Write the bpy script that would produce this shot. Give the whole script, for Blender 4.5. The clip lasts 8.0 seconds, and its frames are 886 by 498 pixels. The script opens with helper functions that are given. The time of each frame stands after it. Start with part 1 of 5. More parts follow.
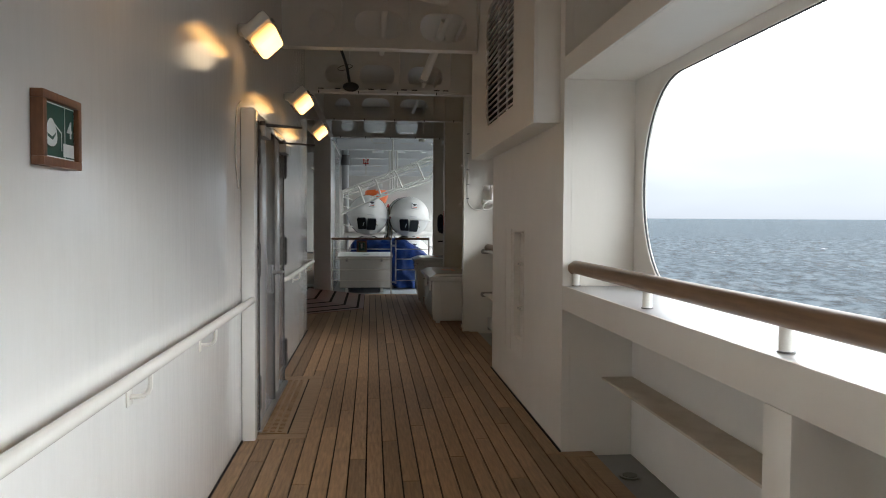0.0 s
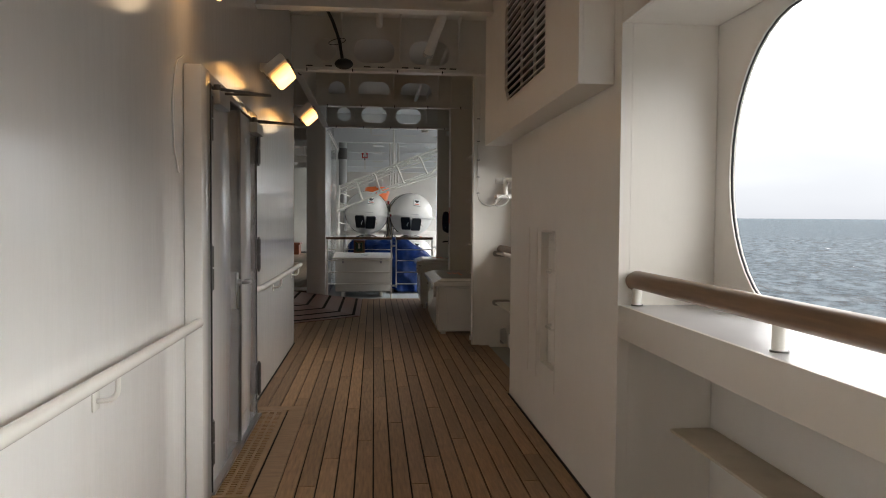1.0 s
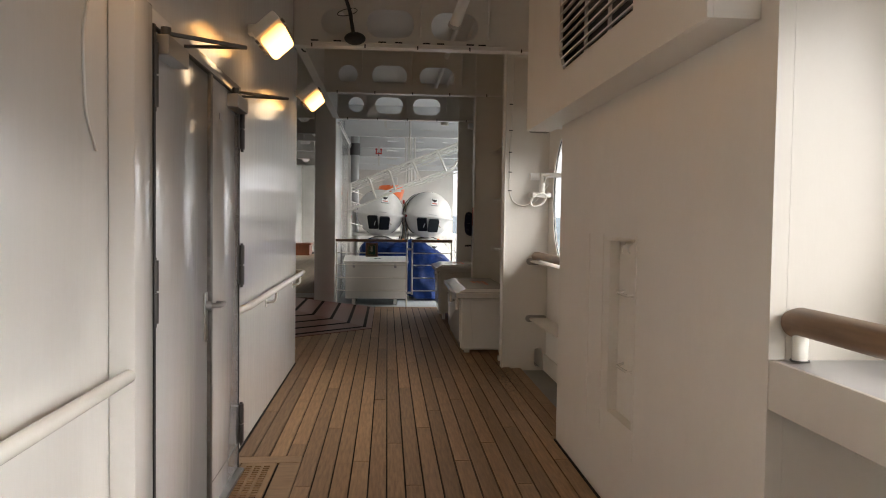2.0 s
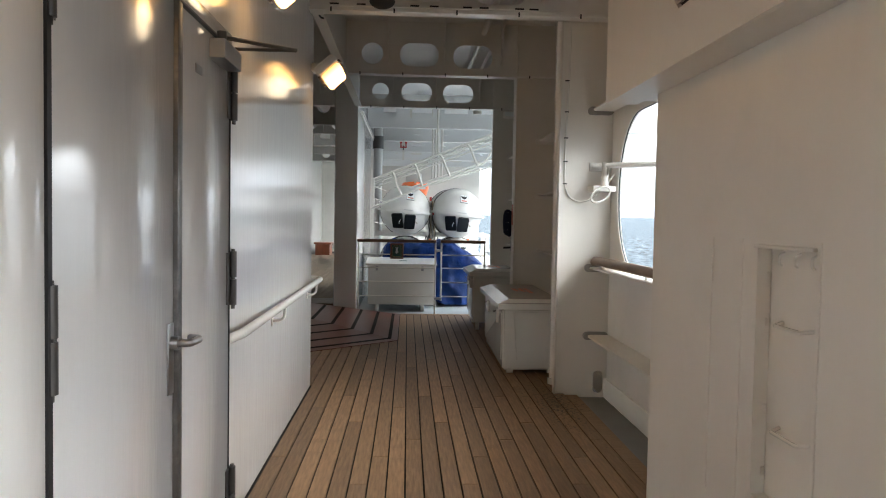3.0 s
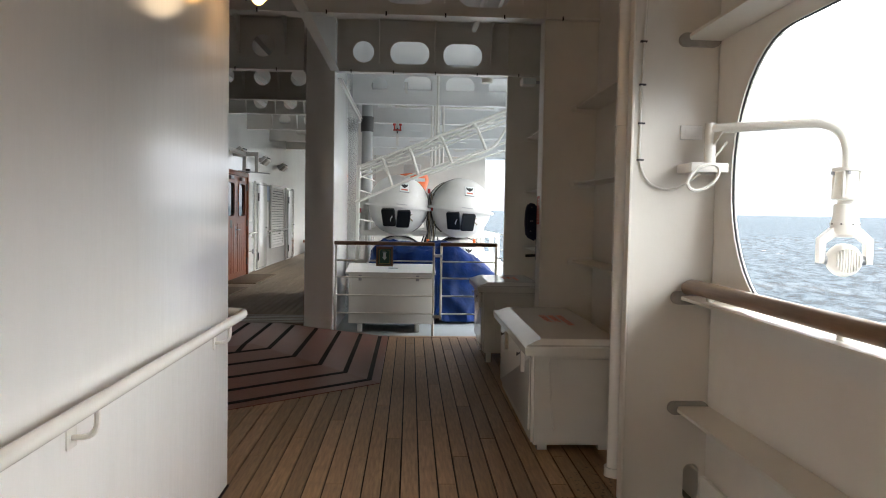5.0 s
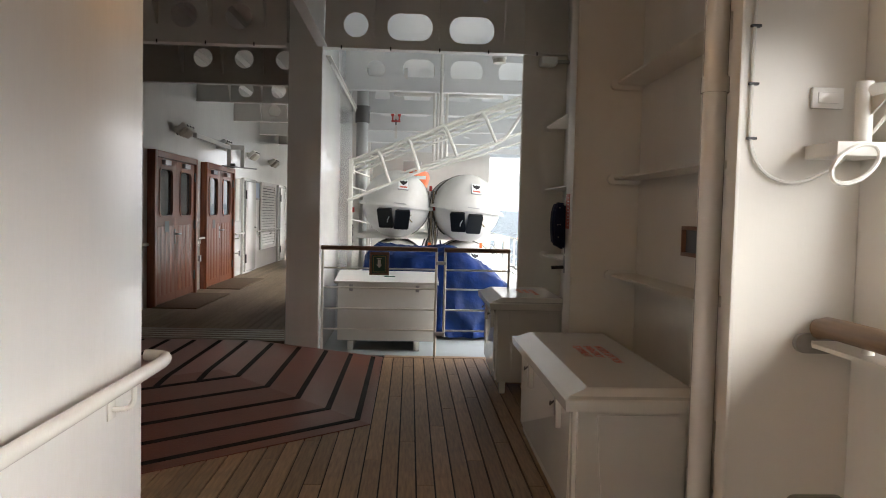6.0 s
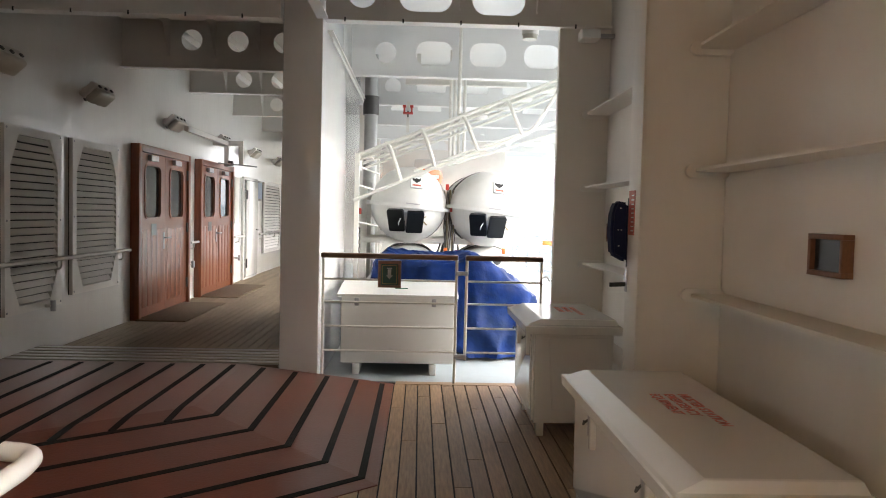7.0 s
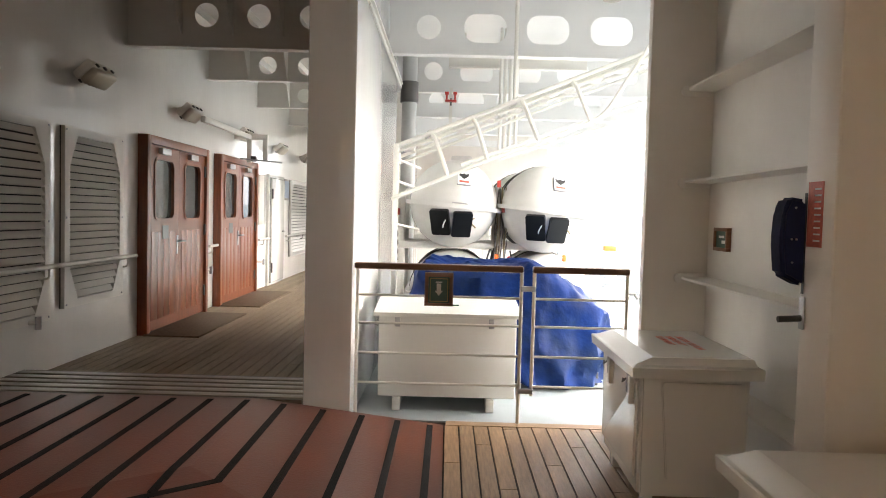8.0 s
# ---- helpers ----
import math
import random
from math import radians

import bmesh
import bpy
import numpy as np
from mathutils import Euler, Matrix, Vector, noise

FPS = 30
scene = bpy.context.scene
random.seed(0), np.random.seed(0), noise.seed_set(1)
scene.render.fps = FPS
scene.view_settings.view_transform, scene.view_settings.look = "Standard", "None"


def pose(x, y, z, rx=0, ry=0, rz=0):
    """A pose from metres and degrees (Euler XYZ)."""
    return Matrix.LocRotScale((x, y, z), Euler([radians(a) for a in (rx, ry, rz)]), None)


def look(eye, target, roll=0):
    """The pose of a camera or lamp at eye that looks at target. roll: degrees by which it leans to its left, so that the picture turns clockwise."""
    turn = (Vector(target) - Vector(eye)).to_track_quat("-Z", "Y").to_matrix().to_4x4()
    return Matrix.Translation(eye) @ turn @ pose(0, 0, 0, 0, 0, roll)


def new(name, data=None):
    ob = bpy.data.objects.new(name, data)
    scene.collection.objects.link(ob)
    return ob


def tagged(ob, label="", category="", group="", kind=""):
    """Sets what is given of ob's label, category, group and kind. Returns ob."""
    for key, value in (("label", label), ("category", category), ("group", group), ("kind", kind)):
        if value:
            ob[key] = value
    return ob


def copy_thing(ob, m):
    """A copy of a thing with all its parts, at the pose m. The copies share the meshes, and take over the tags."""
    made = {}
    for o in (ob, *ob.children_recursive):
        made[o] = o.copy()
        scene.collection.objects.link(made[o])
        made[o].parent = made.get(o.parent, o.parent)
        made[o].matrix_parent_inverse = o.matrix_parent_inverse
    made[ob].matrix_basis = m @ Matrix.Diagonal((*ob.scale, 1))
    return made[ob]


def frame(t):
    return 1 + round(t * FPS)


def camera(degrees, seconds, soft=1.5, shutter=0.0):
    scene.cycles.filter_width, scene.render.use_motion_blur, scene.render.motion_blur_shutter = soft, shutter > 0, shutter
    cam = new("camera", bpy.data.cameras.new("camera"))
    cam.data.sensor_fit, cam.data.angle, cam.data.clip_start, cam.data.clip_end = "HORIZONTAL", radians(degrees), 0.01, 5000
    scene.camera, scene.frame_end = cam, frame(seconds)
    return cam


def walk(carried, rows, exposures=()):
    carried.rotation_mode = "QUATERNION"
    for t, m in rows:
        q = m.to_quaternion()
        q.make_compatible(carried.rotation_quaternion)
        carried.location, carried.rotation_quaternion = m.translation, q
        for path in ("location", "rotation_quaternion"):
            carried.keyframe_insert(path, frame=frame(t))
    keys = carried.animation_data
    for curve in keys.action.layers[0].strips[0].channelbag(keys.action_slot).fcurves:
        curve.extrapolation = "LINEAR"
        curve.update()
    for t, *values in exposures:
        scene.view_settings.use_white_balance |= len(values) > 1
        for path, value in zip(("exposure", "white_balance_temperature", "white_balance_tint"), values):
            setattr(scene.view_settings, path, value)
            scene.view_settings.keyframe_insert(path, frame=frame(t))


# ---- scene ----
cam = camera(62.0, 8.0, soft=1.0)
PATH = [
    (0, (-0.171, -0.937, 1.421), (0.022, 1.052, 1.347), 0.3),
    (0.5, (-0.105, -0.326, 1.415), (0.089, 1.663, 1.34), 0.3),
    (1, (-0.102, 0.262, 1.407), (0.085, 2.252, 1.33), 0.4),
    (1.5, (-0.082, 0.867, 1.425), (0.093, 2.858, 1.348), 0.6),
    (3, (-0.208, 2.565, 1.416), (-0.111, 4.561, 1.335), 1.0),
    (3.5, (-0.211, 3.155, 1.44), (-0.124, 5.152, 1.353), 0.9),
    (4, (-0.133, 3.708, 1.448), (-0.046, 5.705, 1.364), 0.9),
    (4.5, (-0.08, 4.293, 1.43), (0.008, 6.289, 1.339), 0.9),
    (6, (-0.064, 6.096, 1.444), (0.027, 8.092, 1.349), 1.4),
    (6.5, (-0.086, 6.668, 1.427), (0.0, 8.664, 1.337), 1.4),
    (7, (-0.112, 7.194, 1.446), (-0.048, 9.191, 1.354), 1.4),
    (7.5, (-0.217, 7.792, 1.442), (-0.187, 9.789, 1.346), 1.4),
    (8, (-0.309, 8.398, 1.445), (-0.321, 10.395, 1.353), 1.5),
]
EXPOSURES = [(0, 1.12, 6150, 7), (0.5, 1.05, 6300, 8), (1.0, 1.08, 6600, 10), (1.6, 1.38, 6950, 13), (3.0, 1.92, 6150, 7), (4.0, 1.97, 6250, 8), (4.5, 1.89, 6250, 8), (6.0, 2.07, 6700, 11), (6.5, 2.28, 6350, 8), (7.0, 2.83, 6750, 11), (8.0, 3.12, 7050, 12)]
walk(cam, [(t, look(eye, target, roll)) for t, eye, target, roll in PATH], EXPOSURES)

LAMP_WATTS = 0.26

# world: bright overcast sky, low cloud bank over the sea
world = bpy.data.worlds.new("world")
scene.world = world
world.use_nodes = True
wn, wl = world.node_tree.nodes, world.node_tree.links
wn.clear()
w_out = wn.new("ShaderNodeOutputWorld")
w_bg = wn.new("ShaderNodeBackground")
w_bg.inputs["Strength"].default_value = 1.0
sky = wn.new("ShaderNodeTexSky")
sky.sky_type = "NISHITA"
sky.sun_disc = False
sky.sun_elevation, sky.sun_rotation = radians(42), radians(70)
grey = wn.new("ShaderNodeHueSaturation")
grey.inputs["Saturation"].default_value = 0.12
grey.inputs["Value"].default_value = 0.10
wl.new(sky.outputs["Color"], grey.inputs["Color"])
tc = wn.new("ShaderNodeTexCoord")
sep = wn.new("ShaderNodeSeparateXYZ")
wl.new(tc.outputs["Generated"], sep.inputs[0])
cloud = wn.new("ShaderNodeTexNoise")
cloud.inputs["Scale"].default_value = 3.0
cloud.inputs["Detail"].default_value = 5.0
stretch = wn.new("ShaderNodeMapping")
stretch.inputs["Scale"].default_value = (1, 1, 3.5)
wl.new(tc.outputs["Generated"], stretch.inputs[0])
wl.new(stretch.outputs[0], cloud.inputs["Vector"])
add = wn.new("ShaderNodeMath")
add.operation = "MULTIPLY_ADD"
add.inputs[1].default_value = 0.14
wl.new(cloud.outputs["Fac"], add.inputs[0])
wl.new(sep.outputs["Z"], add.inputs[2])
ramp = wn.new("ShaderNodeValToRGB")
els = ramp.color_ramp.elements
els[0].position, els[0].color = 0.06, (0.31, 0.33, 0.37, 1)
els[1].position, els[1].color = 0.95, (1.6, 1.6, 1.6, 1)
for at_, c_ in ((0.12, (0.37, 0.39, 0.425)), (0.16, (0.45, 0.47, 0.50)), (0.20, (1.05, 1.06, 1.08)), (0.25, (2.5, 2.5, 2.5)), (0.31, (4.0, 4.0, 4.0)), (0.41, (4.4, 4.4, 4.4)), (0.57, (3.4, 3.4, 3.4))):
    e = els.new(at_)
    e.color = (*c_, 1)
wl.new(add.outputs[0], ramp.inputs["Fac"])
mixw = wn.new("ShaderNodeMixRGB")
mixw.inputs["Fac"].default_value = 0.85
SKY = wn.new("ShaderNodeVectorMath")
SKY.operation = "SCALE"
SKY.inputs["Scale"].default_value = 1.0
wl.new(ramp.outputs["Color"], SKY.inputs[0])
wl.new(grey.outputs["Color"], mixw.inputs["Color1"])
wl.new(SKY.outputs[0], mixw.inputs["Color2"])
wl.new(mixw.outputs[0], w_bg.inputs["Color"])
wl.new(w_bg.outputs[0], w_out.inputs["Surface"])
sun = new("sun", bpy.data.lights.new("sun", "SUN"))
sun.data.energy, sun.data.angle, sun.data.color = 0.35, radians(25), (1.0, 0.97, 0.93)
sun.matrix_world = look((22, 20, 20), (0, 8, 0))


# ---- materials
def mat(name, color, rough=0.5, metal=0.0, var=0.06, scale=3.0, bump=0.0, bscale=60.0, dirt=None, dirt_amt=0.3, dirt_scale=1.5, coat=0.0, rand=0.0, stretch=None, spec=0.5):
    m = bpy.data.materials.new(name)
    m.use_nodes = True
    n, l = m.node_tree.nodes, m.node_tree.links
    b = n["Principled BSDF"]
    b.inputs["Roughness"].default_value = rough
    b.inputs["Metallic"].default_value = metal
    b.inputs["Coat Weight"].default_value = coat
    b.inputs["Specular IOR Level"].default_value = spec
    b.inputs["Coat Roughness"].default_value = 0.12
    co = n.new("ShaderNodeTexCoord")
    mp = n.new("ShaderNodeMapping")
    if stretch:
        mp.inputs["Scale"].default_value = stretch
    l.new(co.outputs["Object"], mp.inputs[0])
    nz = n.new("ShaderNodeTexNoise")
    nz.inputs["Scale"].default_value = scale
    nz.inputs["Detail"].default_value = 6
    l.new(mp.outputs[0], nz.inputs["Vector"])
    hs = n.new("ShaderNodeHueSaturation")
    hs.inputs["Color"].default_value = (*color, 1)
    mr = n.new("ShaderNodeMapRange")
    mr.inputs["From Min"].default_value, mr.inputs["From Max"].default_value = 0.25, 0.75
    mr.inputs["To Min"].default_value, mr.inputs["To Max"].default_value = 1 - var, 1 + var
    l.new(nz.outputs["Fac"], mr.inputs["Value"])
    val = mr.outputs[0]
    if rand:
        oi = n.new("ShaderNodeObjectInfo")
        r2 = n.new("ShaderNodeMapRange")
        r2.inputs["To Min"].default_value, r2.inputs["To Max"].default_value = 1 - rand, 1 + rand
        l.new(oi.outputs["Random"], r2.inputs["Value"])
        mu = n.new("ShaderNodeMath")
        mu.operation = "MULTIPLY"
        l.new(val, mu.inputs[0])
        l.new(r2.outputs[0], mu.inputs[1])
        val = mu.outputs[0]
    l.new(val, hs.inputs["Value"])
    col = hs.outputs["Color"]
    if dirt:
        dn = n.new("ShaderNodeTexNoise")
        dn.inputs["Scale"].default_value = dirt_scale
        dn.inputs["Detail"].default_value = 9
        dn.inputs["Roughness"].default_value = 0.65
        l.new(co.outputs["Object"], dn.inputs["Vector"])
        dr = n.new("ShaderNodeMapRange")
        dr.inputs["From Min"].default_value, dr.inputs["From Max"].default_value = 0.5, 0.75
        dr.inputs["To Max"].default_value = dirt_amt
        l.new(dn.outputs["Fac"], dr.inputs["Value"])
        mx = n.new("ShaderNodeMixRGB")
        mx.inputs["Color2"].default_value = (*dirt, 1)
        l.new(dr.outputs[0], mx.inputs["Fac"])
        l.new(col, mx.inputs["Color1"])
        col = mx.outputs[0]
    l.new(col, b.inputs["Base Color"])
    if bump:
        bn = n.new("ShaderNodeTexNoise")
        bn.inputs["Scale"].default_value = bscale
        bn.inputs["Detail"].default_value = 4
        l.new(mp.outputs[0], bn.inputs["Vector"])
        bp = n.new("ShaderNodeBump")
        bp.inputs["Strength"].default_value = bump
        bp.inputs["Distance"].default_value = 0.01
        l.new(bn.outputs["Fac"], bp.inputs["Height"])
        l.new(bp.outputs[0], b.inputs["Normal"])
    return m


def glow(name, color, strength):
    m = mat(name, color, 0.3)
    b = m.node_tree.nodes["Principled BSDF"]
    b.inputs["Emission Color"].default_value = (*color, 1)
    b.inputs["Emission Strength"].default_value = strength
    return m


WHITE = mat("gloss_white_paint", (0.86, 0.845, 0.81), 0.16, var=0.03, scale=1.2, bump=0.15, bscale=8, dirt=(0.55, 0.5, 0.42), dirt_amt=0.12, dirt_scale=2.0, stretch=(2, 2, 0.35), coat=0.7)
WHITE_SATIN = mat("satin_white_paint", (0.73, 0.695, 0.63), 0.36, var=0.03, scale=1.2, bump=0.08, bscale=14, dirt=(0.5, 0.44, 0.35), dirt_amt=0.16, dirt_scale=2.5, stretch=(2, 2, 0.5))
WHITE_DULL = mat("worn_white_paint", (0.75, 0.725, 0.675), 0.4, var=0.04, scale=2, bump=0.08, bscale=25, dirt=(0.45, 0.4, 0.33), dirt_amt=0.18)
DUSTY = mat("dusty_beige_paint", (0.56, 0.49, 0.39), 0.5, var=0.12, scale=4, bump=0.06, bscale=30, dirt=(0.33, 0.26, 0.18), dirt_amt=0.45, dirt_scale=5)
SILL = mat("wet_sill_paint", (0.62, 0.62, 0.635), 0.28, var=0.08, scale=3, bump=0.1, bscale=5, coat=0.25, dirt=(0.48, 0.48, 0.50), dirt_amt=0.45, dirt_scale=2.2)
CEIL_WHITE = mat("ceiling_paint", (0.74, 0.715, 0.67), 0.32, var=0.05, scale=1.5, bump=0.05, bscale=12, dirt=(0.4, 0.34, 0.27), dirt_amt=0.2)
BOAT_WHITE = mat("boat_deck_white_paint", (0.78, 0.78, 0.77), 0.3, var=0.04, scale=1.5, bump=0.05, bscale=12, dirt=(0.55, 0.5, 0.43), dirt_amt=0.15)
RAIL_WHITE = mat("rail_white_paint", (0.78, 0.76, 0.70), 0.25, var=0.03, bump=0.03, bscale=30)
STEEL = mat("brushed_steel", (0.42, 0.42, 0.43), 0.32, metal=1.0, var=0.08, bump=0.03, bscale=40)
DARK_STEEL = mat("dark_steel", (0.12, 0.115, 0.11), 0.4, metal=0.7, var=0.15)
WORN_STEEL = mat("worn_steel_strip", (0.16, 0.155, 0.15), 0.42, metal=0.8, var=0.25, scale=14, bump=0.1, bscale=60, dirt=(0.35, 0.34, 0.33), dirt_amt=0.6, dirt_scale=9)
DOOR_GREY = mat("door_grey_paint", (0.79, 0.785, 0.775), 0.14, var=0.04, scale=1.5, bump=0.16, bscale=9, stretch=(2, 2, 0.35), dirt=(0.4, 0.37, 0.33), dirt_amt=0.12, coat=0.7)
TEAK = mat("teak", (0.30, 0.180, 0.092), 0.55, var=0.32, scale=11, bump=0.2, bscale=70, dirt=(0.16, 0.10, 0.06), dirt_amt=0.6, dirt_scale=3.5, rand=0.26, stretch=(6, 0.5, 6))
def add_stains(m, centre, spread):
    """Dark rust and water specks soaked into the wood round one spot of the deck."""
    n, l = m.node_tree.nodes, m.node_tree.links
    p = n["Principled BSDF"]
    old = p.inputs["Base Color"].links[0].from_socket
    geo, sub, mul, ln = n.new("ShaderNodeNewGeometry"), n.new("ShaderNodeVectorMath"), n.new("ShaderNodeVectorMath"), n.new("ShaderNodeVectorMath")
    sub.operation, mul.operation, ln.operation = "SUBTRACT", "MULTIPLY", "LENGTH"
    sub.inputs[1].default_value = centre
    mul.inputs[1].default_value = tuple(1 / s for s in spread)
    l.new(geo.outputs["Position"], sub.inputs[0])
    l.new(sub.outputs[0], mul.inputs[0])
    l.new(mul.outputs[0], ln.inputs[0])
    spots = n.new("ShaderNodeTexNoise")
    spots.inputs["Scale"].default_value, spots.inputs["Detail"].default_value = 38, 4
    l.new(geo.outputs["Position"], spots.inputs["Vector"])
    thr = n.new("ShaderNodeMath")
    thr.operation = "MULTIPLY_ADD"
    thr.inputs[1].default_value, thr.inputs[2].default_value = 0.20, 0.47
    l.new(ln.outputs["Value"], thr.inputs[0])
    dif = n.new("ShaderNodeMath")
    dif.operation = "SUBTRACT"
    l.new(spots.outputs["Fac"], dif.inputs[0])
    l.new(thr.outputs[0], dif.inputs[1])
    ss = n.new("ShaderNodeMapRange")
    ss.inputs["From Max"].default_value, ss.inputs["To Max"].default_value = 0.05, 0.8
    l.new(dif.outputs[0], ss.inputs["Value"])
    mx = n.new("ShaderNodeMixRGB")
    mx.inputs["Color2"].default_value = (0.045, 0.022, 0.010, 1)
    l.new(ss.outputs[0], mx.inputs["Fac"])
    l.new(old, mx.inputs["Color1"])
    l.new(mx.outputs[0], p.inputs["Base Color"])


add_stains(TEAK, (0.98, 8.15, 0.0), (0.36, 1.2, 1.0))
TEAK_PORT = mat("weathered_teak", (0.26, 0.19, 0.12), 0.6, var=0.22, scale=9, bump=0.12, bscale=70, dirt=(0.16, 0.11, 0.07), dirt_amt=0.5, dirt_scale=2.5, rand=0.14, stretch=(6, 0.5, 6))
TEAK_TRIM = mat("teak_margin", (0.30, 0.19, 0.105), 0.55, var=0.2, scale=9, bump=0.1, bscale=70, stretch=(0.8, 4, 4), dirt=(0.18, 0.11, 0.06), dirt_amt=0.5)
add_stains(TEAK_TRIM, (1.02, 8.2, 0.0), (0.25, 0.6, 1.0))
CAULK = mat("black_caulk", (0.016, 0.014, 0.012), 0.7, spec=0.2)
RAIL_WOOD = mat("varnished_rail", (0.18, 0.106, 0.055), 0.46, var=0.25, scale=6, stretch=(10, 0.7, 10), coat=0.12, dirt=(0.2, 0.12, 0.06), dirt_amt=0.3)
RAIL_DARK = mat("dark_rail_wood", (0.18, 0.085, 0.04), 0.35, var=0.2, scale=6, stretch=(0.7, 10, 10), coat=0.4)
MAHOGANY = mat("varnished_mahogany", (0.215, 0.056, 0.018), 0.34, var=0.25, scale=7, stretch=(8, 8, 0.6), coat=0.25, rand=0.1)
FRAME_WOOD = mat("frame_wood", (0.20, 0.085, 0.04), 0.4, var=0.2, scale=30, stretch=(3, 3, 0.8))
RED_RAMP = mat("red_deck_paint", (0.160, 0.044, 0.024), 0.30, var=0.12, scale=2, bump=0.12, bscale=60, dirt=(0.12, 0.055, 0.04), dirt_amt=0.5, dirt_scale=1.2, spec=0.45)
GRIP = mat("black_grip_strip", (0.014, 0.013, 0.012), 0.8, spec=0.12, var=0.2, scale=40, bump=0.3, bscale=300)
GREY_DECK = mat("grey_deck_paint", (0.32, 0.355, 0.37), 0.45, var=0.08, scale=2, bump=0.08, bscale=30, dirt=(0.2, 0.2, 0.19), dirt_amt=0.4)
GUTTER = mat("gutter_grey_paint", (0.17, 0.175, 0.165), 0.3, var=0.12, scale=4, dirt=(0.16, 0.10, 0.06), dirt_amt=0.5)
BLACK = mat("black_rubber", (0.015, 0.015, 0.016), 0.5)
BLACK_GLOSS = mat("black_panel", (0.008, 0.009, 0.010), 0.3, spec=0.25)
GRP = mat("white_fibreglass", (0.74, 0.73, 0.69), 0.22, var=0.02, scale=2, bump=0.03, bscale=6, coat=0.3, dirt=(0.6, 0.55, 0.45), dirt_amt=0.15)
CANISTER = mat("raft_fibreglass", (0.60, 0.595, 0.57), 0.4, var=0.05, scale=3, dirt=(0.4, 0.37, 0.31), dirt_amt=0.35, dirt_scale=4)
TARP = mat("blue_tarpaulin", (0.003, 0.017, 0.090), 0.55, var=0.45, scale=5, bump=0.6, bscale=16, dirt=(0.012, 0.022, 0.035), dirt_amt=0.85, dirt_scale=1.8, spec=0.10)
NAVY = mat("navy_cover", (0.007, 0.012, 0.042), 0.75, spec=0.2, var=0.2, scale=20, bump=0.15, bscale=60)
GREEN = mat("green_sign", (0.012, 0.075, 0.05), 0.35)
SIGN_WHITE = mat("sign_white", (0.75, 0.78, 0.76), 0.4)
RED_PRINT = mat("faded_red_print", (0.52, 0.12, 0.08), 0.5, var=0.25, scale=60)
RED = mat("red_paint", (0.42, 0.03, 0.02), 0.4)
ORANGE = mat("orange_fibreglass", (0.80, 0.16, 0.03), 0.35)
LAMP_GLASS = glow("warm_lamp_glass", (1.0, 0.52, 0.16), 1.5)
# the tube lies low in the fitting, so the diffuser glows most along its face
_n, _l = LAMP_GLASS.node_tree.nodes, LAMP_GLASS.node_tree.links
_co, _dot, _mr = _n.new("ShaderNodeTexCoord"), _n.new("ShaderNodeVectorMath"), _n.new("ShaderNodeMapRange")
_dot.operation = "DOT_PRODUCT"
_dot.inputs[1].default_value = (0.669, 0.0, -0.743)
_mr.inputs["From Min"].default_value, _mr.inputs["From Max"].default_value = 0.015, 0.08
_mr.inputs["To Min"].default_value, _mr.inputs["To Max"].default_value = 0.30, 2.0
_l.new(_co.outputs["Object"], _dot.inputs[0])
_l.new(_dot.outputs["Value"], _mr.inputs["Value"])
_l.new(_mr.outputs[0], _n["Principled BSDF"].inputs["Emission Strength"])
LAMP_OFF = mat("unlit_lamp_glass", (0.50, 0.46, 0.38), 0.3, var=0.05)
PALE_PIPE = mat("grey_pipe_lagging", (0.42, 0.42, 0.41), 0.4, var=0.05)
ROPE = mat("rope", (0.25, 0.2, 0.12), 0.9)
MATTING = mat("door_mat", (0.15, 0.10, 0.06), 0.9, var=0.25, scale=40, bump=0.3, bscale=200)
PAD = mat("grey_pad", (0.30, 0.285, 0.26), 0.5, var=0.15, scale=20)
# near-black colour standing in for the shade between louvre slats
LOUVRE_SHADE = mat("louvre_shadow", (0.03, 0.03, 0.03), 0.8)


def glass_mat():
    m = bpy.data.materials.new("window_glass")
    m.use_nodes = True
    b = m.node_tree.nodes["Principled BSDF"]
    b.inputs["Base Color"].default_value = (0.03, 0.035, 0.04, 1)
    b.inputs["Roughness"].default_value = 0.04
    b.inputs["Specular IOR Level"].default_value = 0.8
    return m


GLASS = glass_mat()


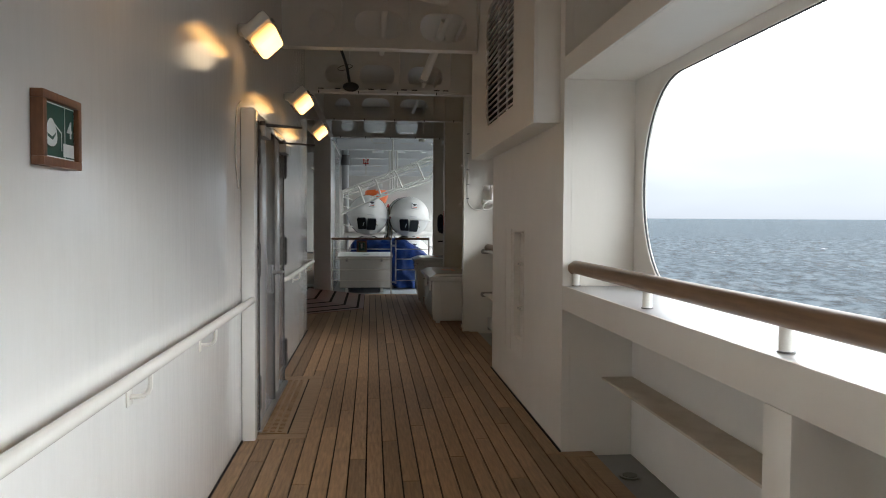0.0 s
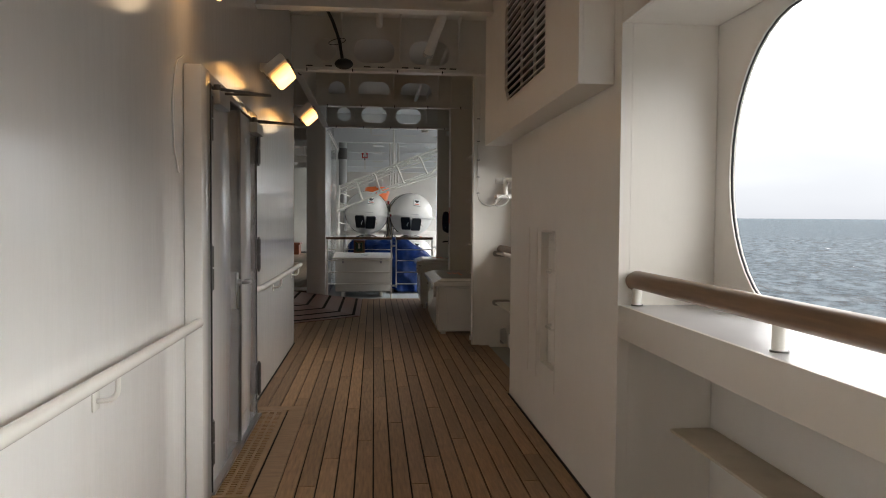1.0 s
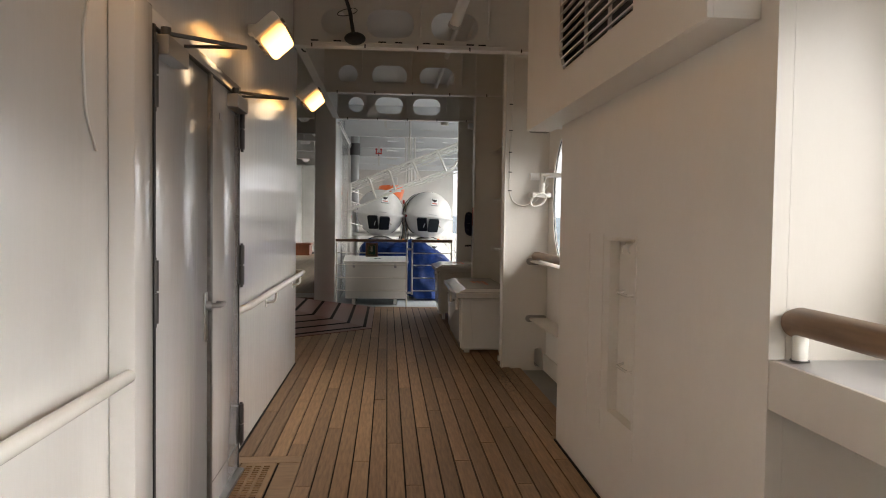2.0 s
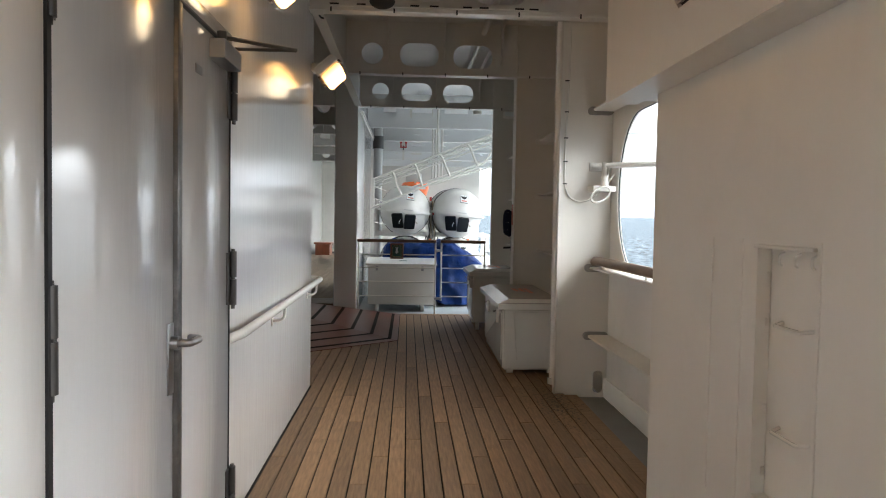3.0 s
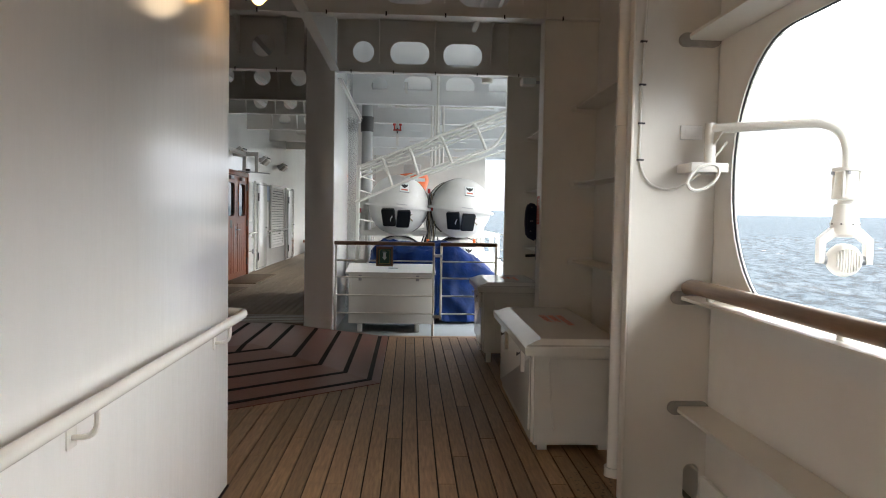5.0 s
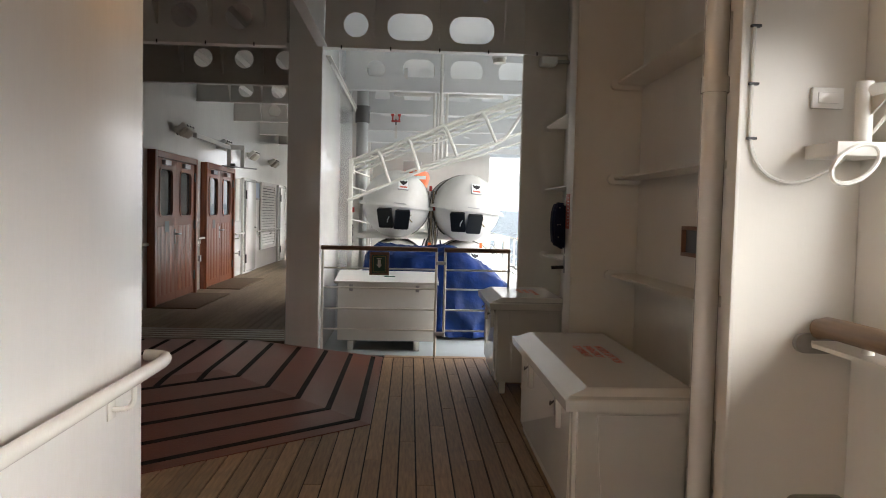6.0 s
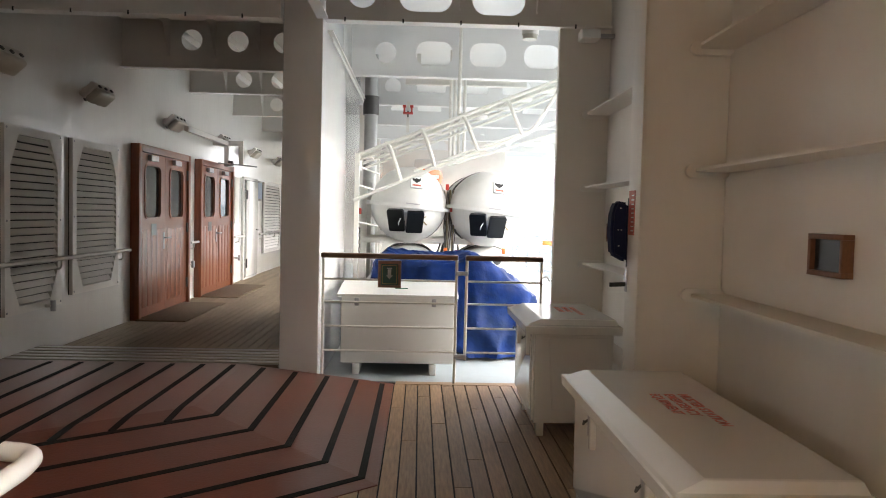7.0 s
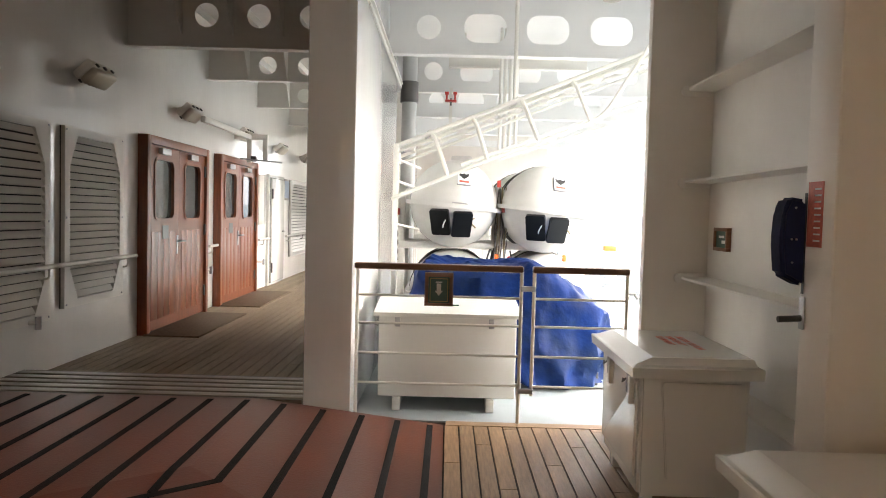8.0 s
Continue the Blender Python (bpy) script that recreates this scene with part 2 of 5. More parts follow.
def sea_mat():
    m = bpy.data.materials.new("sea_water")
    m.use_nodes = True
    n, l = m.node_tree.nodes, m.node_tree.links
    n.remove(n["Principled BSDF"])
    dif, glo, mixs = n.new("ShaderNodeBsdfDiffuse"), n.new("ShaderNodeBsdfGlossy"), n.new("ShaderNodeMixShader")
    mixs.inputs["Fac"].default_value = 0.07
    glo.inputs["Roughness"].default_value = 0.2
    l.new(dif.outputs[0], mixs.inputs[1])
    l.new(glo.outputs[0], mixs.inputs[2])
    l.new(mixs.outputs[0], n["Material Output"].inputs["Surface"])
    co = n.new("ShaderNodeTexCoord")
    mp = n.new("ShaderNodeMapping")
    mp.inputs["Rotation"].default_value = (0, 0, radians(25))
    mp.inputs["Scale"].default_value = (1, 0.45, 1)
    l.new(co.outputs["Object"], mp.inputs[0])
    n1 = n.new("ShaderNodeTexNoise")
    n1.inputs["Scale"].default_value, n1.inputs["Detail"].default_value = 0.34, 12
    n1.inputs["Roughness"].default_value = 0.70
    l.new(mp.outputs[0], n1.inputs["Vector"])
    bp = n.new("ShaderNodeBump")
    bp.inputs["Strength"].default_value, bp.inputs["Distance"].default_value = 1.0, 2.5
    l.new(n1.outputs["Fac"], bp.inputs["Height"])
    l.new(bp.outputs[0], dif.inputs["Normal"])
    l.new(bp.outputs[0], glo.inputs["Normal"])
    r = n.new("ShaderNodeValToRGB")
    r.color_ramp.elements[0].position, r.color_ramp.elements[0].color = 0.42, (0.006, 0.015, 0.023, 1)
    r.color_ramp.elements[1].position, r.color_ramp.elements[1].color = 0.57, (0.058, 0.080, 0.098, 1)
    l.new(n1.outputs["Fac"], r.inputs["Fac"])
    n2 = n.new("ShaderNodeTexNoise")
    n2.inputs["Scale"].default_value, n2.inputs["Detail"].default_value = 0.15, 12
    n2.inputs["Roughness"].default_value = 0.72
    l.new(mp.outputs[0], n2.inputs["Vector"])
    cr = n.new("ShaderNodeMapRange")
    cr.inputs["From Min"].default_value, cr.inputs["From Max"].default_value = 0.64, 0.69
    l.new(n2.outputs["Fac"], cr.inputs["Value"])
    mx = n.new("ShaderNodeMixRGB")
    mx.inputs["Color2"].default_value = (0.28, 0.29, 0.30, 1)
    l.new(cr.outputs[0], mx.inputs["Fac"])
    l.new(r.outputs[0], mx.inputs["Color1"])
    l.new(mx.outputs[0], dif.inputs["Color"])
    return m


SEA = sea_mat()

# ---- mesh helpers
ORIGIN = {}


def box(bm, x0, x1, y0, y1, z0, z1, bevel=0.0, seg=2):
    made = bmesh.ops.create_cube(bm, size=1.0)["verts"]
    for v in made:
        v.co = Vector((x0 + (v.co.x + 0.5) * (x1 - x0), y0 + (v.co.y + 0.5) * (y1 - y0), z0 + (v.co.z + 0.5) * (z1 - z0)))
    if bevel:
        edges = list({ed for v in made for ed in v.link_edges})
        bmesh.ops.bevel(bm, geom=edges, offset=bevel, segments=seg, affect="EDGES", profile=0.5)
    return bm


def ring(bm, centre, u, v, r, seg):
    return [bm.verts.new(centre + r * (math.cos(2 * math.pi * k / seg) * u + math.sin(2 * math.pi * k / seg) * v)) for k in range(seg)]


def tube(bm, points, r, seg=10, caps=True):
    """A round bar along a line of points."""
    pts = [Vector(p) for p in points]
    rings, u = [], None
    for i, p in enumerate(pts):
        d = (pts[min(i + 1, len(pts) - 1)] - pts[max(i - 1, 0)]).normalized()
        if u is None:
            u = d.orthogonal().normalized()
        u = (u - u.dot(d) * d).normalized()
        rings.append(ring(bm, p, u, d.cross(u), r, seg))
    for a, b in zip(rings, rings[1:]):
        for k in range(seg):
            bm.faces.new((a[k], a[(k + 1) % seg], b[(k + 1) % seg], b[k]))
    if caps:
        bm.faces.new(rings[0][::-1])
        bm.faces.new(rings[-1])
    return bm


def bend(points, r=0.05, n=5):
    """The same line with its corners rounded."""
    pts = [Vector(p) for p in points]
    out = [pts[0]]
    for a, b, c in zip(pts, pts[1:], pts[2:]):
        p, q = b + (a - b).normalized() * r, b + (c - b).normalized() * r
        for k in range(n + 1):
            s = k / n
            out.append((1 - s) ** 2 * p + 2 * s * (1 - s) * b + s * s * q)
    return out + [pts[-1]]


def rounded(u0, u1, v0, v1, r, n=6, rv=None):
    rv = rv or r
    out = []
    for cu, cv, a0 in ((u1 - r, v1 - rv, 0), (u0 + r, v1 - rv, 90), (u0 + r, v0 + rv, 180), (u1 - r, v0 + rv, 270)):
        for k in range(n + 1):
            a = radians(a0 + 90 * k / n)
            out.append((cu + r * math.cos(a), cv + rv * math.sin(a)))
    return out


def circle(u, v, r, n=20):
    return [(u + r * math.cos(2 * math.pi * k / n), v + r * math.sin(2 * math.pi * k / n)) for k in range(n)]


def plate(bm, outline, holes, axis, at, thick):
    """A plate with holes: outline and holes in the plane across axis, from at to at + thick."""
    def put(u, v):
        return Vector((at, u, v)) if axis == "x" else Vector((u, at, v)) if axis == "y" else Vector((u, v, at))
    edges = []
    for loop in (outline, *holes):
        vs = [bm.verts.new(put(u, v)) for u, v in loop]
        edges += [bm.edges.new((a, b)) for a, b in zip(vs, vs[1:] + vs[:1])]
    faces = [g for g in bmesh.ops.triangle_fill(bm, edges=edges, use_beauty=True)["geom"] if isinstance(g, bmesh.types.BMFace)]
    grown = bmesh.ops.extrude_face_region(bm, geom=faces)["geom"]
    move = Vector((thick if axis == "x" else 0, thick if axis == "y" else 0, thick if axis == "z" else 0))
    bmesh.ops.translate(bm, verts=[g for g in grown if isinstance(g, bmesh.types.BMVert)], vec=move)
    return bm


def rect(u0, u1, v0, v1):
    return [(u0, v0), (u1, v0), (u1, v1), (u0, v1)]


def flat(points, axis, at, thick):
    return plate(bmesh.new(), points, [], axis, at, thick)


def letters(text, size, m, align="CENTER"):
    cu = bpy.data.curves.new("lettering", "FONT")
    cu.body, cu.size, cu.extrude, cu.offset, cu.align_x, cu.align_y = text, size, 0.0004, size * 0.022, align, "CENTER"
    ob = bpy.data.objects.new("lettering", cu)
    scene.collection.objects.link(ob)
    me = bpy.data.meshes.new_from_object(ob.evaluated_get(bpy.context.evaluated_depsgraph_get()))
    bpy.data.objects.remove(ob)
    bm = bmesh.new()
    bm.from_mesh(me)
    bmesh.ops.transform(bm, matrix=m, verts=bm.verts)
    return bm


def mesh_of(name, bm, material, smooth=False):
    bmesh.ops.recalc_face_normals(bm, faces=bm.faces)
    me = bpy.data.meshes.new(name)
    bm.to_mesh(me)
    bm.free()
    me.materials.append(material)
    if smooth:
        me.polygons.foreach_set("use_smooth", [True] * len(me.polygons))
        me.set_sharp_from_angle(angle=radians(38))
    return me


def thing(name, at, label, category, group="", kind=""):
    ob = new(name)
    ob.empty_display_size = 0.1
    ob.location = at
    ORIGIN[ob.name] = Vector(at)
    return tagged(ob, label, category, group, kind)


def part(name, bm, material, parent, label="", smooth=True):
    """One mesh, given in world metres, under a thing or a part."""
    base = ORIGIN[parent.name]
    bmesh.ops.translate(bm, verts=bm.verts, vec=-base)
    ob = new(name, mesh_of(name, bm, material, smooth))
    ob.parent = parent
    ORIGIN[ob.name] = base
    return tagged(ob, label)


def whole(name, bm, material, label, category, kind="", group="", smooth=True):
    """A thing of one mesh, given in world metres."""
    ob = new(name, mesh_of(name, bm, material, smooth))
    ORIGIN[ob.name] = Vector((0, 0, 0))
    return tagged(ob, label, category, group, kind)


def B(*a, **k):
    return box(bmesh.new(), *a, **k)


def T(points, r, seg=10):
    return tube(bmesh.new(), points, r, seg)


# ---- the large structure
WEST, CASING, OUTER, TOP, BEAM = -1.0, 1.0, 1.45, 3.62, 3.03
FRAMES = (-3.85, -1.4, 1.05, 3.5, 6.05, 8.45, 10.95, 13.4)

floor = whole("floor", B(-3.6, 1.2, -10, 13.52, -0.25, -0.012), CAULK, "teak plank deck with black caulked seams", "deck", "structure")
whole("gutter", B(1.2, 1.5, -10, 13.4, -0.25, -0.03), GUTTER, "grey painted waterway along the ship's side", "gutter", "structure")

bm = bmesh.new()
box(bm, -1.14, WEST, -10, 4.05, -0.1, TOP)
box(bm, -1.14, WEST, 5.72, 8.72, -0.1, TOP)
box(bm, -1.14, WEST, 4.05, 5.72, 2.16, TOP)
box(bm, -1.14, -1.08, 4.05, 5.72, -0.1, 2.16)
wall_west = whole("wall_west", bm, WHITE, "glossy white painted steel deckhouse wall", "wall", "structure")
whole("wall_lobby", B(-3.74, -1.14, 8.58, 8.72, -0.1, TOP), WHITE, "white painted steel cross wall", "wall", "structure")
whole("wall_port", B(-3.74, -3.6, 8.72, 34, -0.1, TOP), WHITE, "white painted steel wall of the port deckhouse", "wall", "structure")
whole("wall_divider", B(-1.28, -0.95, 13.42, 17.2, 0, TOP, bevel=0.012), WHITE, "white painted steel wall end between deck and walkway", "wall", "structure")
# added wall, its length set to dim the far port walkway
whole("wall_divider_added", B(-1.28, -1.12, 22.6, 27.0, 0, TOP), WHITE, "white painted steel wall added between boat deck and walkway to cut light", "wall", "structure")
whole("wall_south", B(-1.14, 1.6, -10.14, -10, -0.1, TOP), WHITE, "plain white wall closing the walkway", "wall", "structure")

# outer side with its openings
bm = bmesh.new()
# first opening, -9.6 to -4.0, is unseen and added to let in light
plate(bm, rect(-10, 13.4, -0.25, TOP), [rounded(-9.6, -4.0, 1.03, 2.23, 0.5, 10, 0.58), rounded(-3.4, 3.375, 1.03, 2.23, 0.5, 10, 0.58), rounded(6.5, 8.345, 1.03, 2.23, 0.5, 10, 0.58)], "x", OUTER, 0.025)
whole("wall_outer", bm, WHITE_DULL, "white painted ship's side with large rounded openings", "wall", "structure")
for i, (a, b) in enumerate(((-3.4, 3.375), (6.5, 8.345))):
    loop = rounded(a - 0.002, b + 0.002, 1.028, 2.232, 0.5, 10, 0.58)
    whole("trim_opening", T([(1.462, u, v) for u, v in loop + loop[:1]], 0.0065, 6), BLACK, "black rubber edging round a side opening", "trim", "structure")

# casing between the two side openings
bm = bmesh.new()
plate(bm, rect(3.5, 6.13, -0.05, TOP), [rect(4.68, 5.05, 0.48, 1.335)], "x", CASING, 0.05)
box(bm, 1.051, OUTER - 0.002, 3.5, 6.13, -0.05, TOP)
casing = whole("wall_casing", bm, WHITE_SATIN, "white painted steel duct casing with a recessed hatch", "wall", "structure")
bm = bmesh.new()
for z in (0.735, 1.09):
    tube(bm, bend([(1.05, 4.76, z), (1.01, 4.78, z - 0.008), (1.01, 4.94, z - 0.008), (1.05, 4.96, z)], 0.01), 0.007, 6)
part("step_rung", bm, RAIL_WHITE, casing)
for y in (4.76, 4.86, 4.96):
    part("hook", T(bend([(1.049, y, 1.325), (1.03, y, 1.315), (1.03, y, 1.285), (1.04, y, 1.28)], 0.008), 0.004, 6), RAIL_WHITE, casing)
for z in (0.56, 0.78, 1.08, 1.24):
    part("hinge_knuckle", T([(1.04, 5.045, z - 0.014), (1.04, 5.045, z + 0.014)], 0.008, 8), WHITE_SATIN, casing)
part("hatch_lip", B(0.984, 0.999, 4.675, 5.055, 1.337, 1.349, bevel=0.003), WHITE_SATIN, casing)
for y in (4.655, 5.16, 5.42):
    part("weld_bead", T([(0.999, y + 0.0015 * ((k * 7) % 3), 0.35 + k * 0.035) for k in range(30)], 0.0035, 6), WHITE_SATIN, casing)

# sill, face plates and stringers of the first bay
whole("sill", B(1.018, 1.72, -9.9, 3.498, 0.995, 1.03, bevel=0.004), SILL, "broad wet white sill under the side opening", "sill", "structure")
whole("sill_face", B(1.0, 1.016, -9.9, 3.498, 0.885, 1.032, bevel=0.004), WHITE_SATIN, "white face plate of the sill", "sill", "structure")
whole("soffit", B(1.018, OUTER - 0.002, -9.9, 3.498, 2.295, 2.315), WHITE_SATIN, "white plate over the side opening", "soffit", "structure")
whole("soffit_face", B(1.0, 1.016, -9.9, 3.498, 2.293, 2.43, bevel=0.004), WHITE_SATIN, "white flange over the side opening", "soffit", "structure")
whole("stringer", B(1.25, OUTER - 0.002, 1.17, 3.49, 0.45, 0.464, bevel=0.003), DUSTY, "dusty beige flat stringer on the ship's side", "stringer", "structure")
for y in (1.08, -1.4, -3.85):
    whole("bulwark_stay", B(1.0, OUTER - 0.002, y - 0.075, y + 0.075, -0.05, 0.884, bevel=0.004), WHITE_SATIN, "white stay under the sill", "stay", "structure")

# fins at the frames
for y, edge in ((8.535, 1.008), (10.95, 1.0)):
    bm = bmesh.new()
    plate(bm, rect(edge + 0.014, OUTER - 0.002, -0.03, TOP), [rounded(1.335, 1.415, 0.004, 0.19, 0.035)], "y", y - 0.01, 0.02)
    box(bm, edge, edge + 0.014, y - 0.038, y + (0.038 if y < 9 else 0.17), 0.0, TOP, bevel=0.004)
    whole("frame_fin", bm, WHITE_SATIN, "white painted web plate on the ship's side", "web plate", "structure")
whole("wall_north", B(1.02, OUTER + 0.2, 13.39, 13.47, -0.05, TOP, bevel=0.006), WHITE_SATIN, "white bulkhead beside the deck opening", "wall", "structure")

# stringers of the other bays
for y0, y1, zs in ((6.14, 8.445, (0.478, 1.035, 2.31)), (8.68, 10.83, (0.45, 1.065, 1.695, 2.31)), (11.08, 13.3, (0.45, 1.06, 1.70, 2.31))):
    for z in zs:
        bm = bmesh.new()
        inner = 1.25 if y0 > 8.5 else 1.265
        plate(bm, [(inner, y0), (OUTER - 0.002, y0), (OUTER - 0.002, y1 + 0.08), (inner + 0.03, y1 + 0.06), (inner, y1)], [], "z", z, 0.014)
        st = whole("stringer", bm, WHITE_SATIN, "white flat stringer on the ship's side", "stringer", "structure", smooth=False)
        pad = plate(bmesh.new(), rounded(inner - 0.025, OUTER - 0.004, z - 0.030, z + 0.036, 0.032), [], "y", y1 + 0.055, 0.024)
        # pads of the first bay here are darker than the others
        part("end_pad", pad, PAD if y0 < 8.5 else WHITE_DULL, st, "grey rounded doubling pad" if y0 < 8.5 else "")
whole("frame_bracket", B(1.005, 1.3, 6.135, 6.45, 2.06, TOP), WHITE_SATIN, "white box end over the casing", "casing", "structure")

# duct box with the intake louvre
duct = thing("duct_box", (0.9, 4.9, 2.04), "white steel duct box with an angled louvre grille", "duct")
bm = bmesh.new()
grille = [(4.28, 2.25), (5.42, 2.25), (5.53, 2.36), (5.53, 3.16), (5.42, 3.26), (4.28, 3.26)]
plate(bm, rect(3.6, 6.45, 2.04, TOP), [grille], "x", 0.83, 0.02)
part("front_plate", bm, WHITE_SATIN, duct)
part("end_plate", B(0.851, 0.998, 3.6, 3.62, 2.04, TOP), WHITE_SATIN, duct)
part("end_plate", B(0.851, 0.998, 6.43, 6.45, 2.04, TOP), WHITE_SATIN, duct)
part("bottom_plate", B(0.851, 0.998, 3.62, 6.43, 2.04, 2.06), WHITE_SATIN, duct)
# dark sheet gives the shade inside the duct
part("dark_backing", B(0.96, 0.975, 3.7, 6.3, 2.1, 3.4), LOUVRE_SHADE, duct)
for k in range(20):
    z = 2.272 + k * 0.0495
    bm = bmesh.new()
    f = bm.faces.new([bm.verts.new(p) for p in ((0.833, 4.29, z), (0.833, 5.52, z), (0.858, 5.52, z + 0.012), (0.858, 4.29, z + 0.012))])
    g = bmesh.ops.extrude_face_region(bm, geom=[f])["geom"]
    bmesh.ops.translate(bm, verts=[v for v in g if isinstance(v, bmesh.types.BMVert)], vec=(0, 0, 0.009))
    part("slat", bm, WHITE_DULL, duct, smooth=False)
bm = bmesh.new()
for y in (4.7, 5.1):
    box(bm, 0.86, 0.872, y - 0.012, y + 0.012, 2.26, 3.25)
part("mullion", bm, WHITE_DULL, duct)

# ceiling, beams with lightening holes, brackets
bm = bmesh.new()
box(bm, -3.7, 1.5, -10, 13.5, TOP, TOP + 0.1)
box(bm, -3.7, -1.28, 13.5, 34, TOP, TOP + 0.1)
# unseen overhang outboard of the openings, added to block the high sky
box(bm, 1.66, 3.1, -10, 13.5, TOP + 0.0, TOP + 0.1)
whole("ceiling", bm, CEIL_WHITE, "off-white painted steel deckhead with an unseen outboard strip added for shade", "ceiling", "structure")


# outer edge and beam ends drawn out past the deck to cut sky light
whole("ceiling_north", B(-1.28, 4.3, 13.5, 34, TOP, TOP + 0.1), BOAT_WHITE, "white painted steel deckhead over the boat deck, with an overhang added for shade", "ceiling", "structure")


def beam(y, x0, x1, holes, low=3.03, paint=CEIL_WHITE):
    bm = bmesh.new()
    plate(bm, rect(x0, x1, low + 0.012, TOP), holes, "y", y - 0.006, 0.012)
    box(bm, x0, x1, y - 0.065, y + 0.065, low - 0.006, low + 0.012)
    ob = whole("ceiling_beam", bm, paint, "off-white deckhead beam with round and oval lightening holes", "beam", "structure", "deckhead beams", smooth=False)
    if y > 8 and y < 13.5:
        for k in range(5):
            x = x0 + (x1 - x0) * (k + 0.35) / 5
            part("stud", B(x - 0.006, x + 0.006, y - 0.068, y - 0.060, low - 0.018, low + 0.016), BLACK, ob)


STBD_HOLES = [circle(-0.63, 3.26, 0.12), rounded(-0.325, 0.115, 3.125, 3.385, 0.12), rounded(0.28, 0.72, 3.115, 3.375, 0.12)]
for y in FRAMES:
    beam(y, -0.998 if y < 8.6 else -0.93, 0.82 if 3 < y < 6.4 else 1.448, STBD_HOLES)
for y in (10.95, 13.4):
    beam(y, -3.598, -1.3 if y > 12 else -0.97, [circle(x, 3.3, 0.125) for x in (-3.3, -2.8, -2.28, -1.76)])
for y in (15.93, 18.45, 21.0, 23.5, 26.0):
    beam(y, -3.598, -1.3, [circle(x, 3.40, 0.12) for x in (-2.8, -2.27, -1.74)], 3.07 if y < 17 else 3.19)
for y in (15.8, 18.05, 20.45, 22.85, 25.25):
    beam(y, -0.94 if y < 17 else -1.1, 4.25, [circle(-0.55, 3.3, 0.12)] + [rounded(x, x + 0.42, 3.16, 3.44, 0.12) for x in (-0.2, 0.42, 1.05, 1.68, 2.3)], paint=BOAT_WHITE)
bm = bmesh.new()
box(bm, -0.945, -0.933, 8.52, 13.33, BEAM + 0.012, TOP)
box(bm, -0.99, -0.90, 8.52, 13.33, BEAM - 0.004, BEAM + 0.012)
whole("ceiling_girder", bm, CEIL_WHITE, "off-white lengthwise deckhead girder", "beam", "structure")
bm = bmesh.new()
for x in (-0.45, 0.18, 0.82):
    for a, b in zip(FRAMES, FRAMES[1:]):
        box(bm, x - 0.004, x + 0.004, a + 0.01, b - 0.01, TOP - 0.09, TOP)
        for y, s in ((a, 1), (b, -1)):
            plate(bm, [(y + s * 0.012, TOP - 0.09), (y + s * 0.012, 3.14), (y + s * 0.05, 3.14), (y + s * 0.2, TOP - 0.09)][::s], [], "x", x - 0.005, 0.01)
for x in (-3.05, -2.53, -2.02, -1.5):
    for a, b in zip((8.75, 10.95, 13.4, 15.93, 18.45), (10.95, 13.4, 15.93, 18.45, 21.0)):
        box(bm, x - 0.004, x + 0.004, a + 0.01, b - 0.01, TOP - 0.09, TOP)
        plate(bm, [(b - 0.012, TOP - 0.09), (b - 0.012, 3.2), (b - 0.05, 3.2), (b - 0.28, TOP - 0.09)][::-1], [], "x", x - 0.005, 0.01)
whole("deckhead_stiffeners", bm, CEIL_WHITE, "thin stiffeners and knee brackets under the deckhead", "stiffener", "structure", smooth=False)

# far deck, sea
whole("deck_north", B(-1.28, 3.0, 13.52, 34, -0.25, -0.002), GREY_DECK, "grey painted steel boat deck", "deck", "structure")
whole("deck_port", B(-3.6, -1.28, 14.1, 34, -0.2, 0.062), CAULK, "teak plank deck of the port walkway", "deck", "structure")
bm = bmesh.new()
NX, NY = 150, 150
rng = np.random.default_rng(3)
waves = [(rng.uniform(0.1, 0.75), rng.uniform(-0.5, 1.0), rng.uniform(0, 6.28)) for _ in range(26)]
grid = []
for i in range(NX):
    row = []
    x = 12 + 600 * (i / (NX - 1)) ** 1.6
    for j in range(NY):
        y = -120 + 620 * j / (NY - 1)
        h = sum(0.13 / (0.35 + k) * math.sin(k * (x * math.cos(a) + y * math.sin(a)) + p) for k, a, p in waves)
        row.append(bm.verts.new((x, y, -14.4 + h * 0.5)))
    grid.append(row)
for i in range(NX - 1):
    for j in range(NY - 1):
        bm.faces.new((grid[i][j], grid[i + 1][j], grid[i + 1][j + 1], grid[i][j + 1]))
box(bm, -4500, 4500, -4500, 4500, -15.6, -15.0)
sea = whole("water", bm, SEA, "grey-blue choppy open sea with whitecaps", "sea", "structure")
sea.rotation_euler = (radians(0.55), radians(0.0), 0)

for x0, x1, y0, y1 in ((-1.0, -0.99, -9.9, 3.855), (-1.0, -0.99, 5.67, 8.715), (0.988, 0.999, 3.49, 6.14)):
    whole("baseboard", B(x0, x1, y0, y1, -0.011, 0.009), CAULK, "black caulked seam along the wall foot", "seam", "structure")
whole("coaming", B(1.425, 1.448, 6.14, 13.38, -0.03, 0.13, bevel=0.006), WHITE_DULL, "low white coaming along the ship's side", "coaming", "structure")

